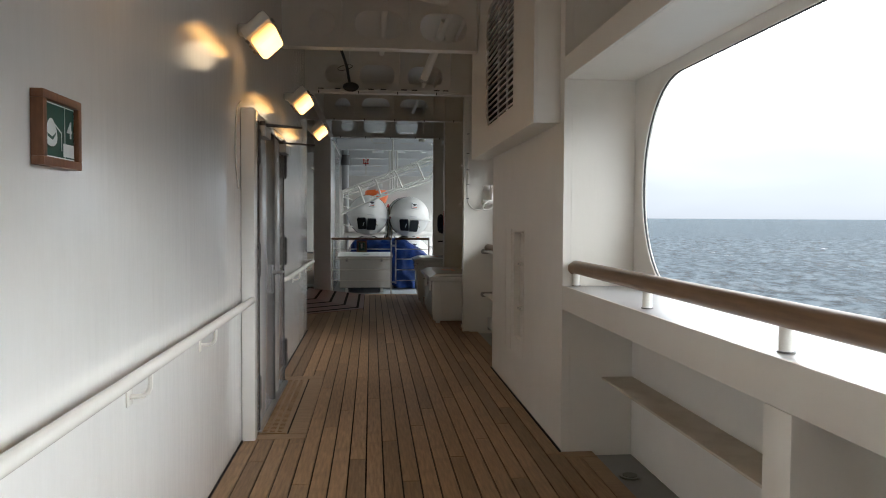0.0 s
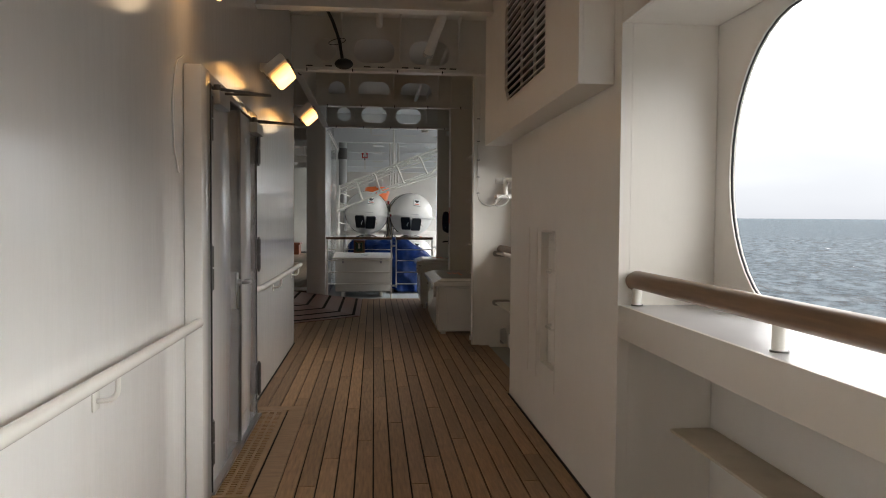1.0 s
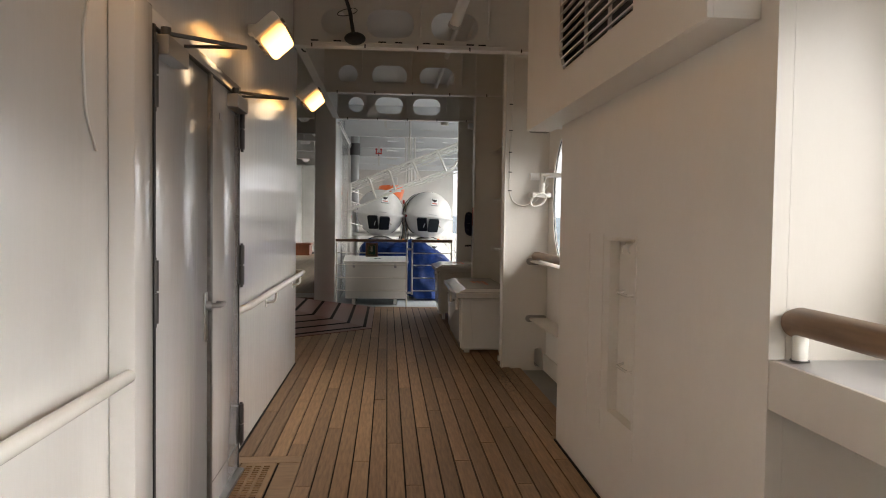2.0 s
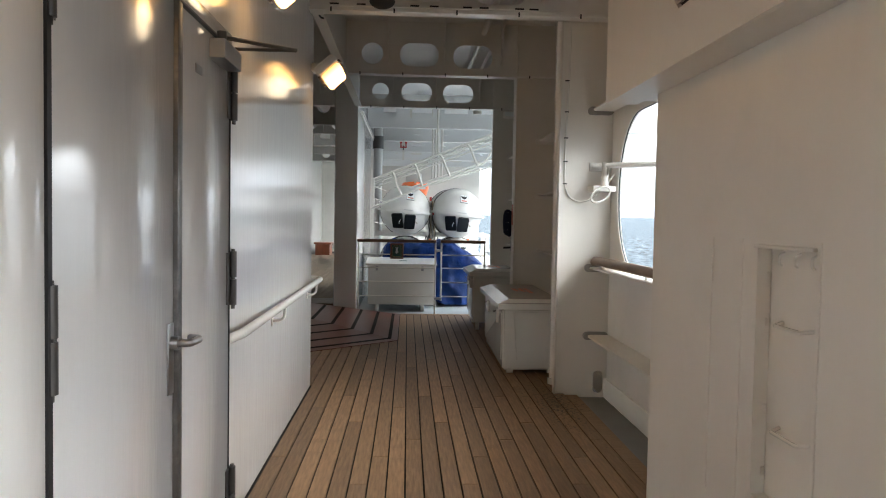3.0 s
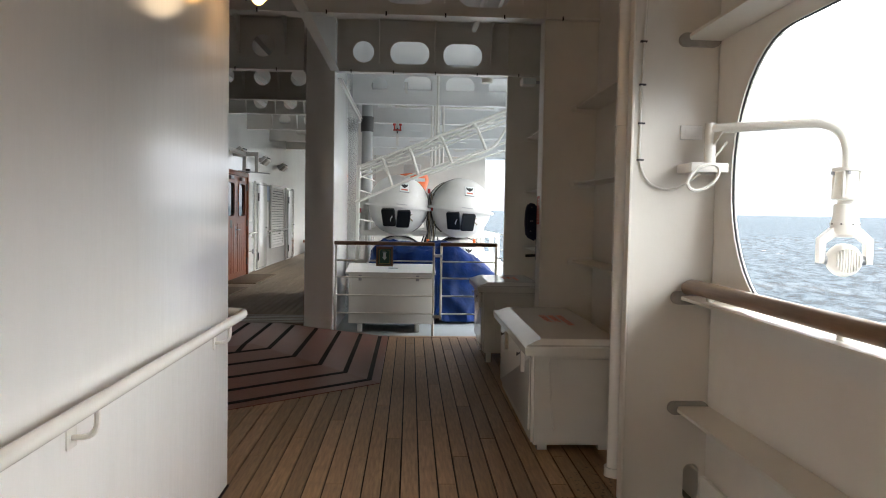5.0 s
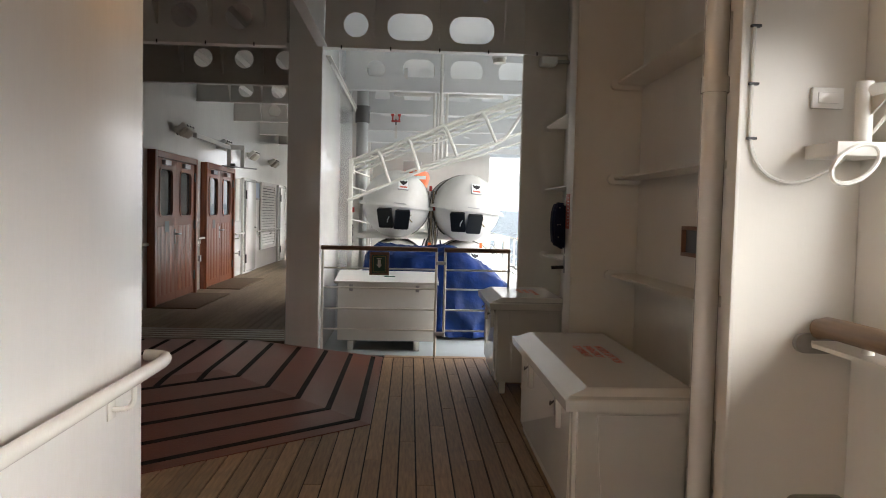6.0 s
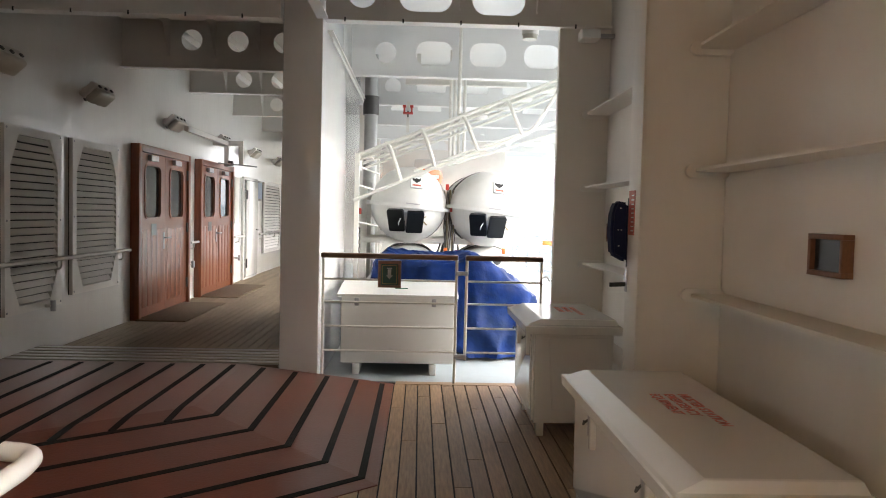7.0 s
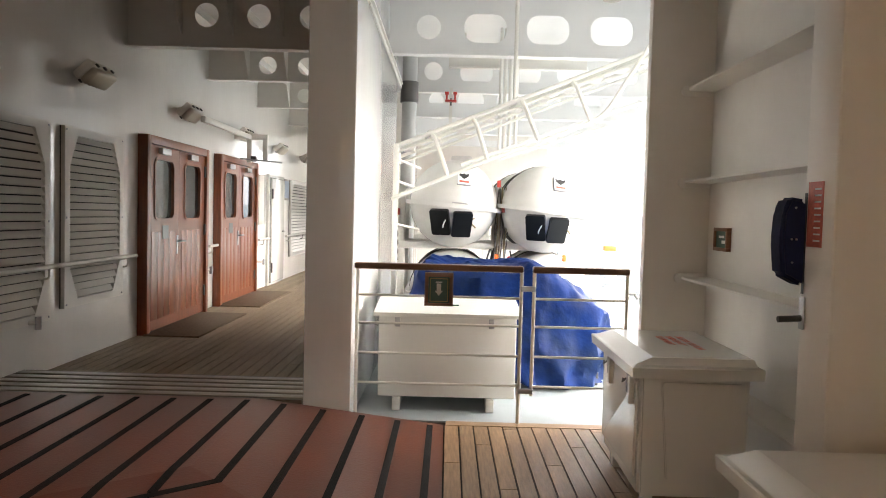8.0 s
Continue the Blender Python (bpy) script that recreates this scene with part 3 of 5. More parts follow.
# ---- things along the walkway
def wall_rail(name, x, y0, y1, z, brackets, end_return):
    rail = thing(name, (WEST, (y0 + y1) / 2, z - 0.1), "white painted steel handrail on curved wall brackets", "handrail", "wall handrails")
    pts = [(x, y0, z), (x, y1, z)]
    if end_return == "near":
        pts = [(WEST, y0 - 0.02, z - 0.03), (x - 0.02, y0 + 0.03, z)] + [(x, y0 + 0.16, z), (x, y1, z)]
    if end_return == "both":
        pts = [(WEST, y0 - 0.02, z - 0.03), (x - 0.02, y0 + 0.03, z), (x, y0 + 0.16, z), (x, y1 + 0.03, z), (x - 0.02, y1 + 0.12, z), (x - 0.10, y1 + 0.14, z)]
    part("rail", T(bend(pts, 0.04) if len(pts) > 2 else pts, 0.022, 14), RAIL_WHITE, rail)
    for y in brackets:
        pts = bend([(x, y, z - 0.02), (x, y + 0.0, z - 0.095), (WEST + 0.004, y, z - 0.10)], 0.04)
        b = part("bracket", T(pts, 0.009, 8), RAIL_WHITE, rail)
        part("foot_plate", B(WEST + 0.001, WEST + 0.007, y - 0.03, y + 0.03, z - 0.13, z - 0.07, bevel=0.002), RAIL_WHITE, b)
    return rail


wall_rail("handrail", -0.925, -5.5, 3.83, 0.915, (-3.0, -1.6, -0.3, 1.66, 2.72), "")
wall_rail("handrail", -0.925, 5.68, 8.70, 0.898, (6.95, 8.45), "both")

# double steel door
door = thing("steel_double_door", (-0.95, 4.87, 0), "closed grey-white steel double door with dark hinges", "door")
bm = bmesh.new()
box(bm, -0.998, -0.915, 3.86, 4.043, 0.0, 2.14, bevel=0.006)
part("jamb", bm, WHITE, door)
part("jamb", B(-0.998, -0.945, 5.612, 5.66, 0.0, 2.14, bevel=0.004), WHITE, door)
part("header", B(-0.998, -0.925, 4.045, 5.61, 2.085, 2.14, bevel=0.004), WHITE, door)
part("threshold", B(-1.07, -0.9, 4.05, 5.61, 0.002, 0.02, bevel=0.004), STEEL, door)
leaf_a = part("door_leaf", B(-1.0, -0.936, 4.062, 4.90, 0.022, 2.078, bevel=0.004), DOOR_GREY, door)
leaf_b = part("door_leaf", B(-1.0, -0.934, 4.948, 5.605, 0.022, 2.078, bevel=0.004), DOOR_GREY, door)
part("astragal", B(-0.99, -0.922, 4.90, 4.946, 0.022, 2.078, bevel=0.003), WORN_STEEL, leaf_a, "worn bare steel meeting strip")
part("seal", B(-1.0, -0.911, 4.0435, 4.0615, 0.02, 2.08), BLACK, leaf_a)
part("seal", B(-1.0, -0.921, 4.065, 5.605, 2.0785, 2.0845), BLACK, door)
part("seal", B(-1.0, -0.930, 5.6055, 5.6115, 0.02, 2.078), BLACK, leaf_b)
part("kick_seam", B(-0.9355, -0.9325, 4.955, 5.60, 0.155, 0.159), DARK_STEEL, leaf_b)
for leaf, y in ((leaf_a, 4.066), (leaf_b, 5.612)):
    for z in (0.27, 1.16, 1.91):
        bm = bmesh.new()
        tube(bm, [(-0.918, y, z - 0.11), (-0.918, y, z - 0.004)], 0.015, 12)
        tube(bm, [(-0.918, y, z + 0.004), (-0.918, y, z + 0.11)], 0.015, 12)
        tube(bm, [(-0.918, y, z - 0.125), (-0.918, y, z + 0.12)], 0.008, 8)
        box(bm, -0.934, -0.928, y - (0.004 if y < 5 else 0.05), y + (0.05 if y < 5 else 0.004), z - 0.105, z + 0.105)
        part("hinge", bm, DARK_STEEL, leaf)
part("lock_plate", B(-0.936, -0.929, 4.835, 4.885, 0.86, 1.08, bevel=0.002), STEEL, leaf_a)
bm = T(bend([(-0.93, 4.86, 1.02), (-0.87, 4.86, 1.02), (-0.865, 4.95, 1.02), (-0.905, 4.97, 1.02)], 0.02), 0.012, 10)
tube(bm, [(-0.93, 4.86, 1.02), (-0.905, 4.86, 1.02)], 0.022, 12)
part("lever_handle", bm, STEEL, leaf_a, "worn steel lever handle")
for leaf, y in ((leaf_a, 4.09), (leaf_b, 5.29)):
    cl = part("door_closer", B(-0.934, -0.875, y, y + 0.26, 1.985, 2.055, bevel=0.003), STEEL, leaf, "grey steel overhead door closer", smooth=False)
    bm = bmesh.new()
    tube(bm, [(-0.90, y + 0.05, 2.07), (-0.66, y + 0.26, 2.075)], 0.008, 6)
    tube(bm, [(-0.66, y + 0.26, 2.075), (-0.93, y + 0.38, 2.10)], 0.007, 6)
    part("arm", bm, DARK_STEEL, cl)
    part("pivot", T([(-0.90, y + 0.05, 2.05), (-0.90, y + 0.05, 2.09)], 0.018, 10), DARK_STEEL, cl)
part("name_plate", B(-0.934, -0.931, 5.12, 5.20, 1.90, 1.93), STEEL, leaf_b)
# faint weld ring left of the door
whole("pipe_loop", T(bend([(-0.995, 3.76, 1.62), (-0.995, 3.68, 1.72), (-0.995, 3.66, 1.95), (-0.995, 3.72, 2.12), (-0.995, 3.85, 2.17)], 0.05), 0.005, 6), WHITE, "thin white cable beside the steel door", "cable")

# drain grate before the door
grate = thing("drain_grate", (-0.83, 4.88, 0), "slotted bronze drain grate let into the deck", "grate")
slots = []
for k in range(48):
    for x in (-0.885, -0.835, -0.785):
        y = 4.06 + k * 0.0342
        slots.append(rect(x - 0.017, x + 0.017, y, y + 0.017))
bm = bmesh.new()
plate(bm, rect(-0.935, -0.735, 4.03, 5.73), slots, "z", -0.006, 0.008)
part("grid", bm, mat("bronze_grate", (0.33, 0.20, 0.10), 0.45, metal=0.2, var=0.2, scale=12, dirt=(0.12, 0.08, 0.05), dirt_amt=0.5, dirt_scale=6), grate, smooth=False)
# solid black fill just under the grid paints the dark of the slots
part("slot_shade", B(-0.94, -0.73, 4.02, 5.74, -0.2, -0.0125), BLACK, grate)

# raft sign in a wooden frame
def framed_sign(name, x, y0, y1, z0, z1, side, label, depth=0.03):
    s = thing(name, (x, (y0 + y1) / 2, (z0 + z1) / 2), label, "sign", "framed signs")
    w = 0.022
    for a, b, c, d in ((y0, y1, z1 - w, z1), (y0, y1, z0, z0 + w), (y0, y0 + w, z0 + w, z1 - w), (y1 - w, y1, z0 + w, z1 - w)):
        part("frame", B(min(x, x + side * depth), max(x, x + side * depth), a, b, c, d, bevel=0.002), FRAME_WOOD, s)
    part("panel", B(min(x, x + side * 0.018), max(x, x + side * 0.018), y0 + w, y1 - w, z0 + w, z1 - w), GREEN, s)
    return s


sign = framed_sign("raft_sign", -0.999, 0.955, 1.195, 1.556, 1.742, 1, "green liferaft station sign in a wooden frame", 0.032)
sx = -0.999 + 0.0185
part("border", plate(bmesh.new(), rect(0.969, 1.176, 1.580, 1.718), [rect(0.972, 1.173, 1.583, 1.715), ], "x", sx, 0.001), SIGN_WHITE, sign)
part("divider", B(sx, sx + 0.001, 1.112, 1.1145, 1.583, 1.715), SIGN_WHITE, sign)
raft = flat([(1.03 + 0.034 * math.cos(a) * (1 - 0.35 * math.sin(a)), 1.643 + 0.036 * math.sin(a)) for a in [2 * math.pi * k / 24 for k in range(24)]], "x", sx, 0.001)
part("pictogram", raft, SIGN_WHITE, sign)
part("pictogram", flat([(1.005, 1.64), (1.035, 1.632), (1.055, 1.645), (1.052, 1.637), (1.035, 1.624), (1.008, 1.632)], "x", sx + 0.0012, 0.0006), GREEN, sign)
part("pictogram", flat([(1.022, 1.675), (1.026, 1.678), (1.092, 1.648), (1.092, 1.60), (1.088, 1.60), (1.088, 1.645)], "x", sx + 0.0012, 0.0006), SIGN_WHITE, sign)
part("number", letters("4", 0.062, Matrix.Translation((sx + 0.001, 1.143, 1.658)) @ Euler((radians(90), 0, radians(90))).to_matrix().to_4x4()), SIGN_WHITE, sign)
part("label", B(sx + 0.0012, sx + 0.002, 1.10, 1.168, 1.587, 1.621), SIGN_WHITE, sign)


# bulkhead lamps
def lamp(name, glass, lit, label, side=1):
    """Built round the origin: the wall lies behind it, at -x."""
    l = thing(name, (0, 0, 0), label, "lamp", "bulkhead lamps")
    turn = Matrix.Rotation(radians(48), 4, "Y")
    def put(bm):
        bmesh.ops.transform(bm, matrix=turn, verts=bm.verts)
        return bm
    part("arm", B(-0.145, -0.02, -0.04, 0.04, 0.0, 0.06, bevel=0.006), WHITE_DULL, l)
    part("housing", put(B(-0.06, 0.01, -0.21, 0.21, -0.095, 0.095, bevel=0.018)), WHITE_DULL, l)
    bm = bmesh.new()
    box(bm, 0.012, 0.085, -0.2, 0.2, -0.085, 0.085, bevel=0.028, seg=3)
    part("diffuser", put(bm), glass, l, "warm glowing diffuser" if lit else "unlit milky diffuser")
    for y in (-0.14, 0.0, 0.14):
        for z in (-0.1, 0.1):
            part("clip", put(B(0.0, 0.03, y - 0.015, y + 0.015, z - 0.008, z + 0.008)), DARK_STEEL, l)
    return l


lit = lamp("wall_lamp", LAMP_GLASS, True, "lit warm bulkhead lamp on the white wall")
lit.location = (-0.855, 3.82, 2.58)
# lamps at 1.47 and -0.9 are out of view, added at the row's spacing
for y, z in ((6.12, 2.55), (8.47, 2.56), (1.47, 2.58), (-0.9, 2.58)):
    copy_thing(lit, pose(-0.835, y, z))
# point lights added ahead of the diffusers to brighten walls and deckhead
for x, y, z in ((-0.855, 3.82, 2.58), (-0.835, 6.12, 2.55), (-0.835, 8.47, 2.56), (-0.835, 1.47, 2.58), (-0.835, -0.9, 2.58)):
    bulb = new("lamp_light", bpy.data.lights.new("lamp_light", "POINT"))
    bulb.data.energy, bulb.data.color, bulb.data.shadow_soft_size = LAMP_WATTS, (1.0, 0.74, 0.46), 0.09
    bulb.location = (x + 0.09, y, z - 0.13)
off = lamp("unlit_wall_lamp", LAMP_OFF, False, "unlit beige bulkhead lamp on the white wall")
off.location = (-3.455, 13.2, 2.60)
for y in (14.95, 17.35, 19.75, 22.2, 24.6):
    copy_thing(off, pose(-3.455, y, 2.60))

# wooden rails of the side openings
rail = thing("side_rail", (1.072, 0, 1.03), "oiled teak handrail on white posts along the sill", "handrail", "side rails")
part("rail", T([(1.072, 3.495, 1.138), (1.072, 3.46, 1.148), (1.072, 3.40, 1.148), (1.072, -5.5, 1.148)], 0.041, 20), RAIL_WOOD, rail)
for y in (3.47, 2.30, 1.17, 0.0, -1.2, -2.4, -3.6):
    p = part("post", T([(1.078, y, 1.03), (1.078, y, 1.12)], 0.022, 14), RAIL_WHITE, rail)
    part("base_ring", T([(1.078, y, 1.031), (1.078, y, 1.036)], 0.027, 14), DARK_STEEL, p)
rail2 = thing("side_rail", (1.32, 7.3, 1.05), "oiled teak handrail on the white stringer below the opening", "handrail", "side rails")
part("rail", T([(1.32, 8.50, 1.088), (1.32, 8.455, 1.1), (1.32, 8.385, 1.102), (1.32, 6.14, 1.102)], 0.036, 16), RAIL_WOOD, rail2)
for y in (8.25, 7.2):
    part("post", T([(1.33, y, 1.05), (1.33, y, 1.09)], 0.018, 12), RAIL_WHITE, rail2)
for y in (3.1, -2.4):
    d = thing("floor_drain", (1.3, y, -0.03), "round grey deck drain in the waterway", "drain")
    part("rim", T([(1.3, y, -0.03), (1.3, y, -0.02)], 0.06, 24), GUTTER, d)
    part("grid", T([(1.3, y, -0.02), (1.3, y, -0.017)], 0.042, 20), DARK_STEEL, d)

# surveillance camera on a swan-neck arm
cctv = thing("camera_arm", (1.354, 8.37, 1.75), "white swan-neck arm carrying a marine camera outside the opening", "camera")
part("bracket", B(1.25, 1.43, 8.33, 8.523, 1.655, 1.70, bevel=0.004), WHITE_DULL, cctv)
part("post", T([(1.354, 8.372, 1.70), (1.354, 8.372, 1.89)], 0.027, 16), RAIL_WHITE, cctv)
part("arm", T(bend([(1.354, 8.372, 1.862), (1.50, 8.214, 1.861), (1.77, 7.94, 1.86), (1.77, 7.94, 1.655)], 0.16, 10), 0.023, 12), RAIL_WHITE, cctv)
part("gusset", flat([(8.372, 1.842), (8.372, 1.77), (8.25, 1.842)], "x", 1.362, 0.006), RAIL_WHITE, cctv)
HX, HY = 1.77, 7.94


def lathe(profile, seg=20):
    """A turned body round the head's upright axis, from (z, radius) pairs."""
    bm = bmesh.new()
    rows = [ring(bm, Vector((HX, HY, z)), Vector((1, 0, 0)), Vector((0, 1, 0)), r, seg) for z, r in profile]
    for p, q in zip(rows, rows[1:]):
        for k in range(seg):
            bm.faces.new((p[k], p[(k + 1) % seg], q[(k + 1) % seg], q[k]))
    bm.faces.new(rows[0])
    bm.faces.new(rows[-1][::-1])
    return bm


motor = part("motor_housing", lathe([(1.660, 0.060), (1.647, 0.060), (1.643, 0.046), (1.615, 0.048), (1.545, 0.054), (1.537, 0.058), (1.527, 0.058), (1.523, 0.034), (1.510, 0.034)]), RAIL_WHITE, cctv)
for k in range(4):
    a = math.pi * (0.25 + 0.5 * k)
    part("rib", T([(HX + 0.05 * math.cos(a), HY + 0.05 * math.sin(a), 1.647), (HX + 0.052 * math.cos(a), HY + 0.052 * math.sin(a), 1.539)], 0.007, 6), RAIL_WHITE, motor)
    part("bolt", T([(HX + 0.054 * math.cos(a + 0.4), HY + 0.054 * math.sin(a + 0.4), 1.645), (HX + 0.054 * math.cos(a + 0.4), HY + 0.054 * math.sin(a + 0.4), 1.631)], 0.008, 6), STEEL, motor)
joint = part("tilt_joint", lathe([(1.509, 0.042), (1.501, 0.048), (1.445, 0.050), (1.430, 0.056), (1.395, 0.058), (1.380, 0.050)]), RAIL_WHITE, cctv)
for k in range(8):
    a = math.pi * k / 4
    part("bolt", T([(HX + 0.054 * math.cos(a), HY + 0.054 * math.sin(a), 1.423), (HX + 0.060 * math.cos(a), HY + 0.060 * math.sin(a), 1.423)], 0.004, 6), DARK_STEEL, joint)
turn = Matrix.Translation((HX, HY, 0)) @ Matrix.Rotation(radians(-14), 4, "Z")
yoke = plate(bmesh.new(), [(-0.105, 1.255), (-0.105, 1.360), (-0.055, 1.407), (0.055, 1.407), (0.105, 1.360), (0.105, 1.255), (0.083, 1.255), (0.078, 1.340), (0.045, 1.367), (-0.045, 1.367), (-0.078, 1.340), (-0.083, 1.255)], [], "y", -0.028, 0.056)
bmesh.ops.transform(yoke, matrix=turn, verts=yoke.verts)
part("yoke", yoke, WHITE_DULL, cctv, smooth=False)
bm = bmesh.new()
bmesh.ops.create_uvsphere(bm, u_segments=28, v_segments=16, radius=0.071, matrix=Matrix.Translation((HX, HY, 1.270)))
ball = part("camera_ball", bm, WHITE_DULL, cctv)
axle = T([(-0.086, 0, 1.270), (0.086, 0, 1.270)], 0.02, 12)
bmesh.ops.transform(axle, matrix=turn, verts=axle.verts)
part("axle", axle, STEEL, cctv)
for k in range(9):
    u = (k - 4) * 0.0105
    half = math.sqrt(0.05 ** 2 - u * u)
    rib = B(u - 0.0025, u + 0.0025, -0.0755, -0.03, 1.270 - half, 1.270 + half)
    bmesh.ops.transform(rib, matrix=turn, verts=rib.verts)
    part("rib", rib, RAIL_WHITE, ball)
bm = bmesh.new()
tube(bm, bend([(1.085, 8.517, 3.0), (1.08, 8.517, 2.6), (1.06, 8.517, 2.1), (1.058, 8.517, 1.70), (1.10, 8.51, 1.60), (1.21, 8.50, 1.565), (1.30, 8.44, 1.62), (1.37, 8.36, 1.72), (1.42, 8.34, 1.80)], 0.06), 0.006, 6)
tube(bm, [(1.31 + 0.075 * math.cos(a), 8.33, 1.63 + 0.055 * math.sin(a) + 0.03 * math.cos(a)) for a in [2 * math.pi * k / 20 for k in range(24)]], 0.008, 6)
part("cable", bm, RAIL_WHITE, cctv)
for z in (2.55, 2.3, 2.09, 1.9, 1.72):
    part("cable_tie", B(1.048, 1.08, 8.509, 8.524, z - 0.004, z + 0.004), BLACK, cctv)
jb = thing("junction_box", (1.32, 8.517, 1.86), "flat white junction box on the web plate", "junction box")
part("box", B(1.262, 1.37, 8.509, 8.5235, 1.825, 1.895, bevel=0.003), WHITE, jb)
part("cover", B(1.280, 1.352, 8.503, 8.5085, 1.842, 1.878, bevel=0.002), WHITE, jb)


# deck lockers
def deck_locker(x0, x1, y0, y1, foot, top, lid_over, label, stickers):
    L = thing("deck_locker", ((x0 + x1) / 2, (y0 + y1) / 2, 0), label, "locker", "deck lockers")
    zb, zl = foot, top - 0.085
    bm = bmesh.new()
    lo = [bm.verts.new(p) for p in ((x0 + 0.008, y0 + 0.012, zb), (x1 - 0.006, y0 + 0.012, zb), (x1 - 0.01, y1 - 0.02, zb), (x0 + 0.02, y1 - 0.02, zb))]
    hi = [bm.verts.new(p) for p in ((x0, y0, zl), (x1, y0, zl), (x1, y1, zl), (x0, y1, zl))]
    bm.faces.new(lo[::-1])
    bm.faces.new(hi)
    for k in range(4):
        bm.faces.new((lo[k], lo[(k + 1) % 4], hi[(k + 1) % 4], hi[k]))
    bmesh.ops.bevel(bm, geom=list(bm.edges), offset=0.018, segments=3, affect="EDGES")
    body = part("body", bm, GRP, L)
    h = zl - zb
    panel = [(x0 + 0.30 * (x1 - x0) - 0.06, zl - 0.03), (x1 - 0.045, zl - 0.03), (x1 - 0.10, zb + 0.16 * h), (x0 + 0.30 * (x1 - x0) - 0.02, zb + 0.16 * h)]
    bm = flat(panel, "y", y0 - 0.007, 0.035)
    bmesh.ops.bevel(bm, geom=list(bm.edges), offset=0.006, segments=2, affect="EDGES")
    part("end_panel", bm, GRP, body, smooth=False)
    bm = flat([(y0 + 0.05, zl - 0.04), (y1 - 0.05, zl - 0.04), (y1 - 0.07, zb + 0.08), (y0 + 0.07, zb + 0.08)], "x", x0 - 0.004, 0.02)
    bmesh.ops.bevel(bm, geom=list(bm.edges), offset=0.005, segments=2, affect="EDGES")
    part("front_panel", bm, GRP, body)
    # lid with raised centre
    a, b, c, d = x0 - lid_over, x1 + 0.03, y0 - lid_over * 1.4, y1 + lid_over
    bm = bmesh.new()
    layers = []
    for z, i, f in ((zl - 0.004, 0.005, 0.005), (zl + 0.045, 0.0, 0.0), (zl + 0.05, 0.006, 0.006), (zl + 0.054, 0.045, 0.022), (top, 0.068, 0.105), (top + 0.003, 0.078, 0.115)):
        layers.append([bm.verts.new(p) for p in ((a + f, c + i, z), (b - i * 0.4, c + i, z), (b - i * 0.4, d - i, z), (a + f, d - i, z))])
    bm.faces.new(layers[0][::-1])
    bm.faces.new(layers[-1])
    for p, q in zip(layers, layers[1:]):
        for k in range(4):
            bm.faces.new((p[k], p[(k + 1) % 4], q[(k + 1) % 4], q[k]))
    lid = part("lid", bm, GRP, L, smooth=False)
    n = 2
    for k in range(n):
        y = y0 + (y1 - y0) * (0.22 + 0.52 * k)
        latch = part("latch", B(x0 - 0.022, x0 - 0.003, y - 0.012, y + 0.012, zl - 0.13, zl - 0.02, bevel=0.003), STEEL, L, "small steel toggle latch")
        part("loop", T([(x0 - 0.02, y, zl - 0.06), (x0 - 0.045, y - 0.02, zl - 0.075), (x0 - 0.045, y - 0.035, zl - 0.055)], 0.005, 6), DARK_STEEL, latch)
        part("grip", B(x0 - 0.03, x0 - 0.003, y - 0.10, y - 0.06, zl - 0.17, zl - 0.03, bevel=0.006), GRP, L)
    if foot > 0.05:
        for x in (x0 + 0.05, x1 - 0.08):
            for y in (y0 + 0.06, y1 - 0.14):
                part("foot", B(x, x + 0.05, y, y + 0.08, 0, foot + 0.01, bevel=0.008), GRP, L)
    else:
        for x in (x0 + 0.05, x1 - 0.1):
            for y in (y0 + 0.03, y1 - 0.1):
                part("foot", B(x, x + 0.06, y, y + 0.06, 0, foot + 0.01), GRP, L)
    size, start, lines = stickers
    for x, words in lines:
        place = Matrix.Translation((x, start, top + 0.0044)) @ Matrix.Rotation(radians(-90), 4, "Z")
        part("print", letters(words, size, place, "LEFT"), RED_PRINT, lid, smooth=False)
    return L


deck_locker(0.68, 1.21, 9.30, 10.84, 0.03, 0.69, 0.055, "white fibreglass deck locker with red lettering on its lid", (0.060, 10.33, ((1.04, "MUSTER STATION"), (0.978, "EMERGENCY"), (0.916, "EQUIPMENT"))))
deck_locker(0.635, 1.17, 11.92, 12.78, 0.10, 0.79, 0.06, "smaller white fibreglass deck locker on feet with red lettering", (0.050, 12.54, ((1.0, "MUSTER STATION"), (0.945, "EMERGENCY"), (0.89, "EQUIPMENT"))))

# framed screen, small sign, blue cover and red notice
scr = thing("framed_screen", (1.44, 9.8, 1.34), "dark glass panel in a brown wooden frame", "screen")
for a, b, c, d in ((9.79, 10.03, 1.39, 1.41), (9.79, 10.03, 1.25, 1.27), (9.79, 9.81, 1.27, 1.39), (10.01, 10.03, 1.27, 1.39)):
    part("frame", B(1.405, 1.449, a, b, c, d, bevel=0.002), FRAME_WOOD, scr)
part("panel", B(1.425, 1.449, 9.81, 10.01, 1.27, 1.39), BLACK_GLOSS, scr)
sg = framed_sign("exit_sign", 1.449, 12.98, 13.21, 1.262, 1.41, -1, "small green sign in a wooden frame on the ship's side")
part("pictogram", B(1.4295, 1.4305, 13.05, 13.14, 1.345, 1.36), SIGN_WHITE, sg)
part("pictogram", B(1.4295, 1.4305, 13.02, 13.09, 1.31, 1.33), SIGN_WHITE, sg)
bag = thing("equipment_bag", (0.97, 11.14, 1.215), "navy blue padded cover hung on the web plate", "bag")
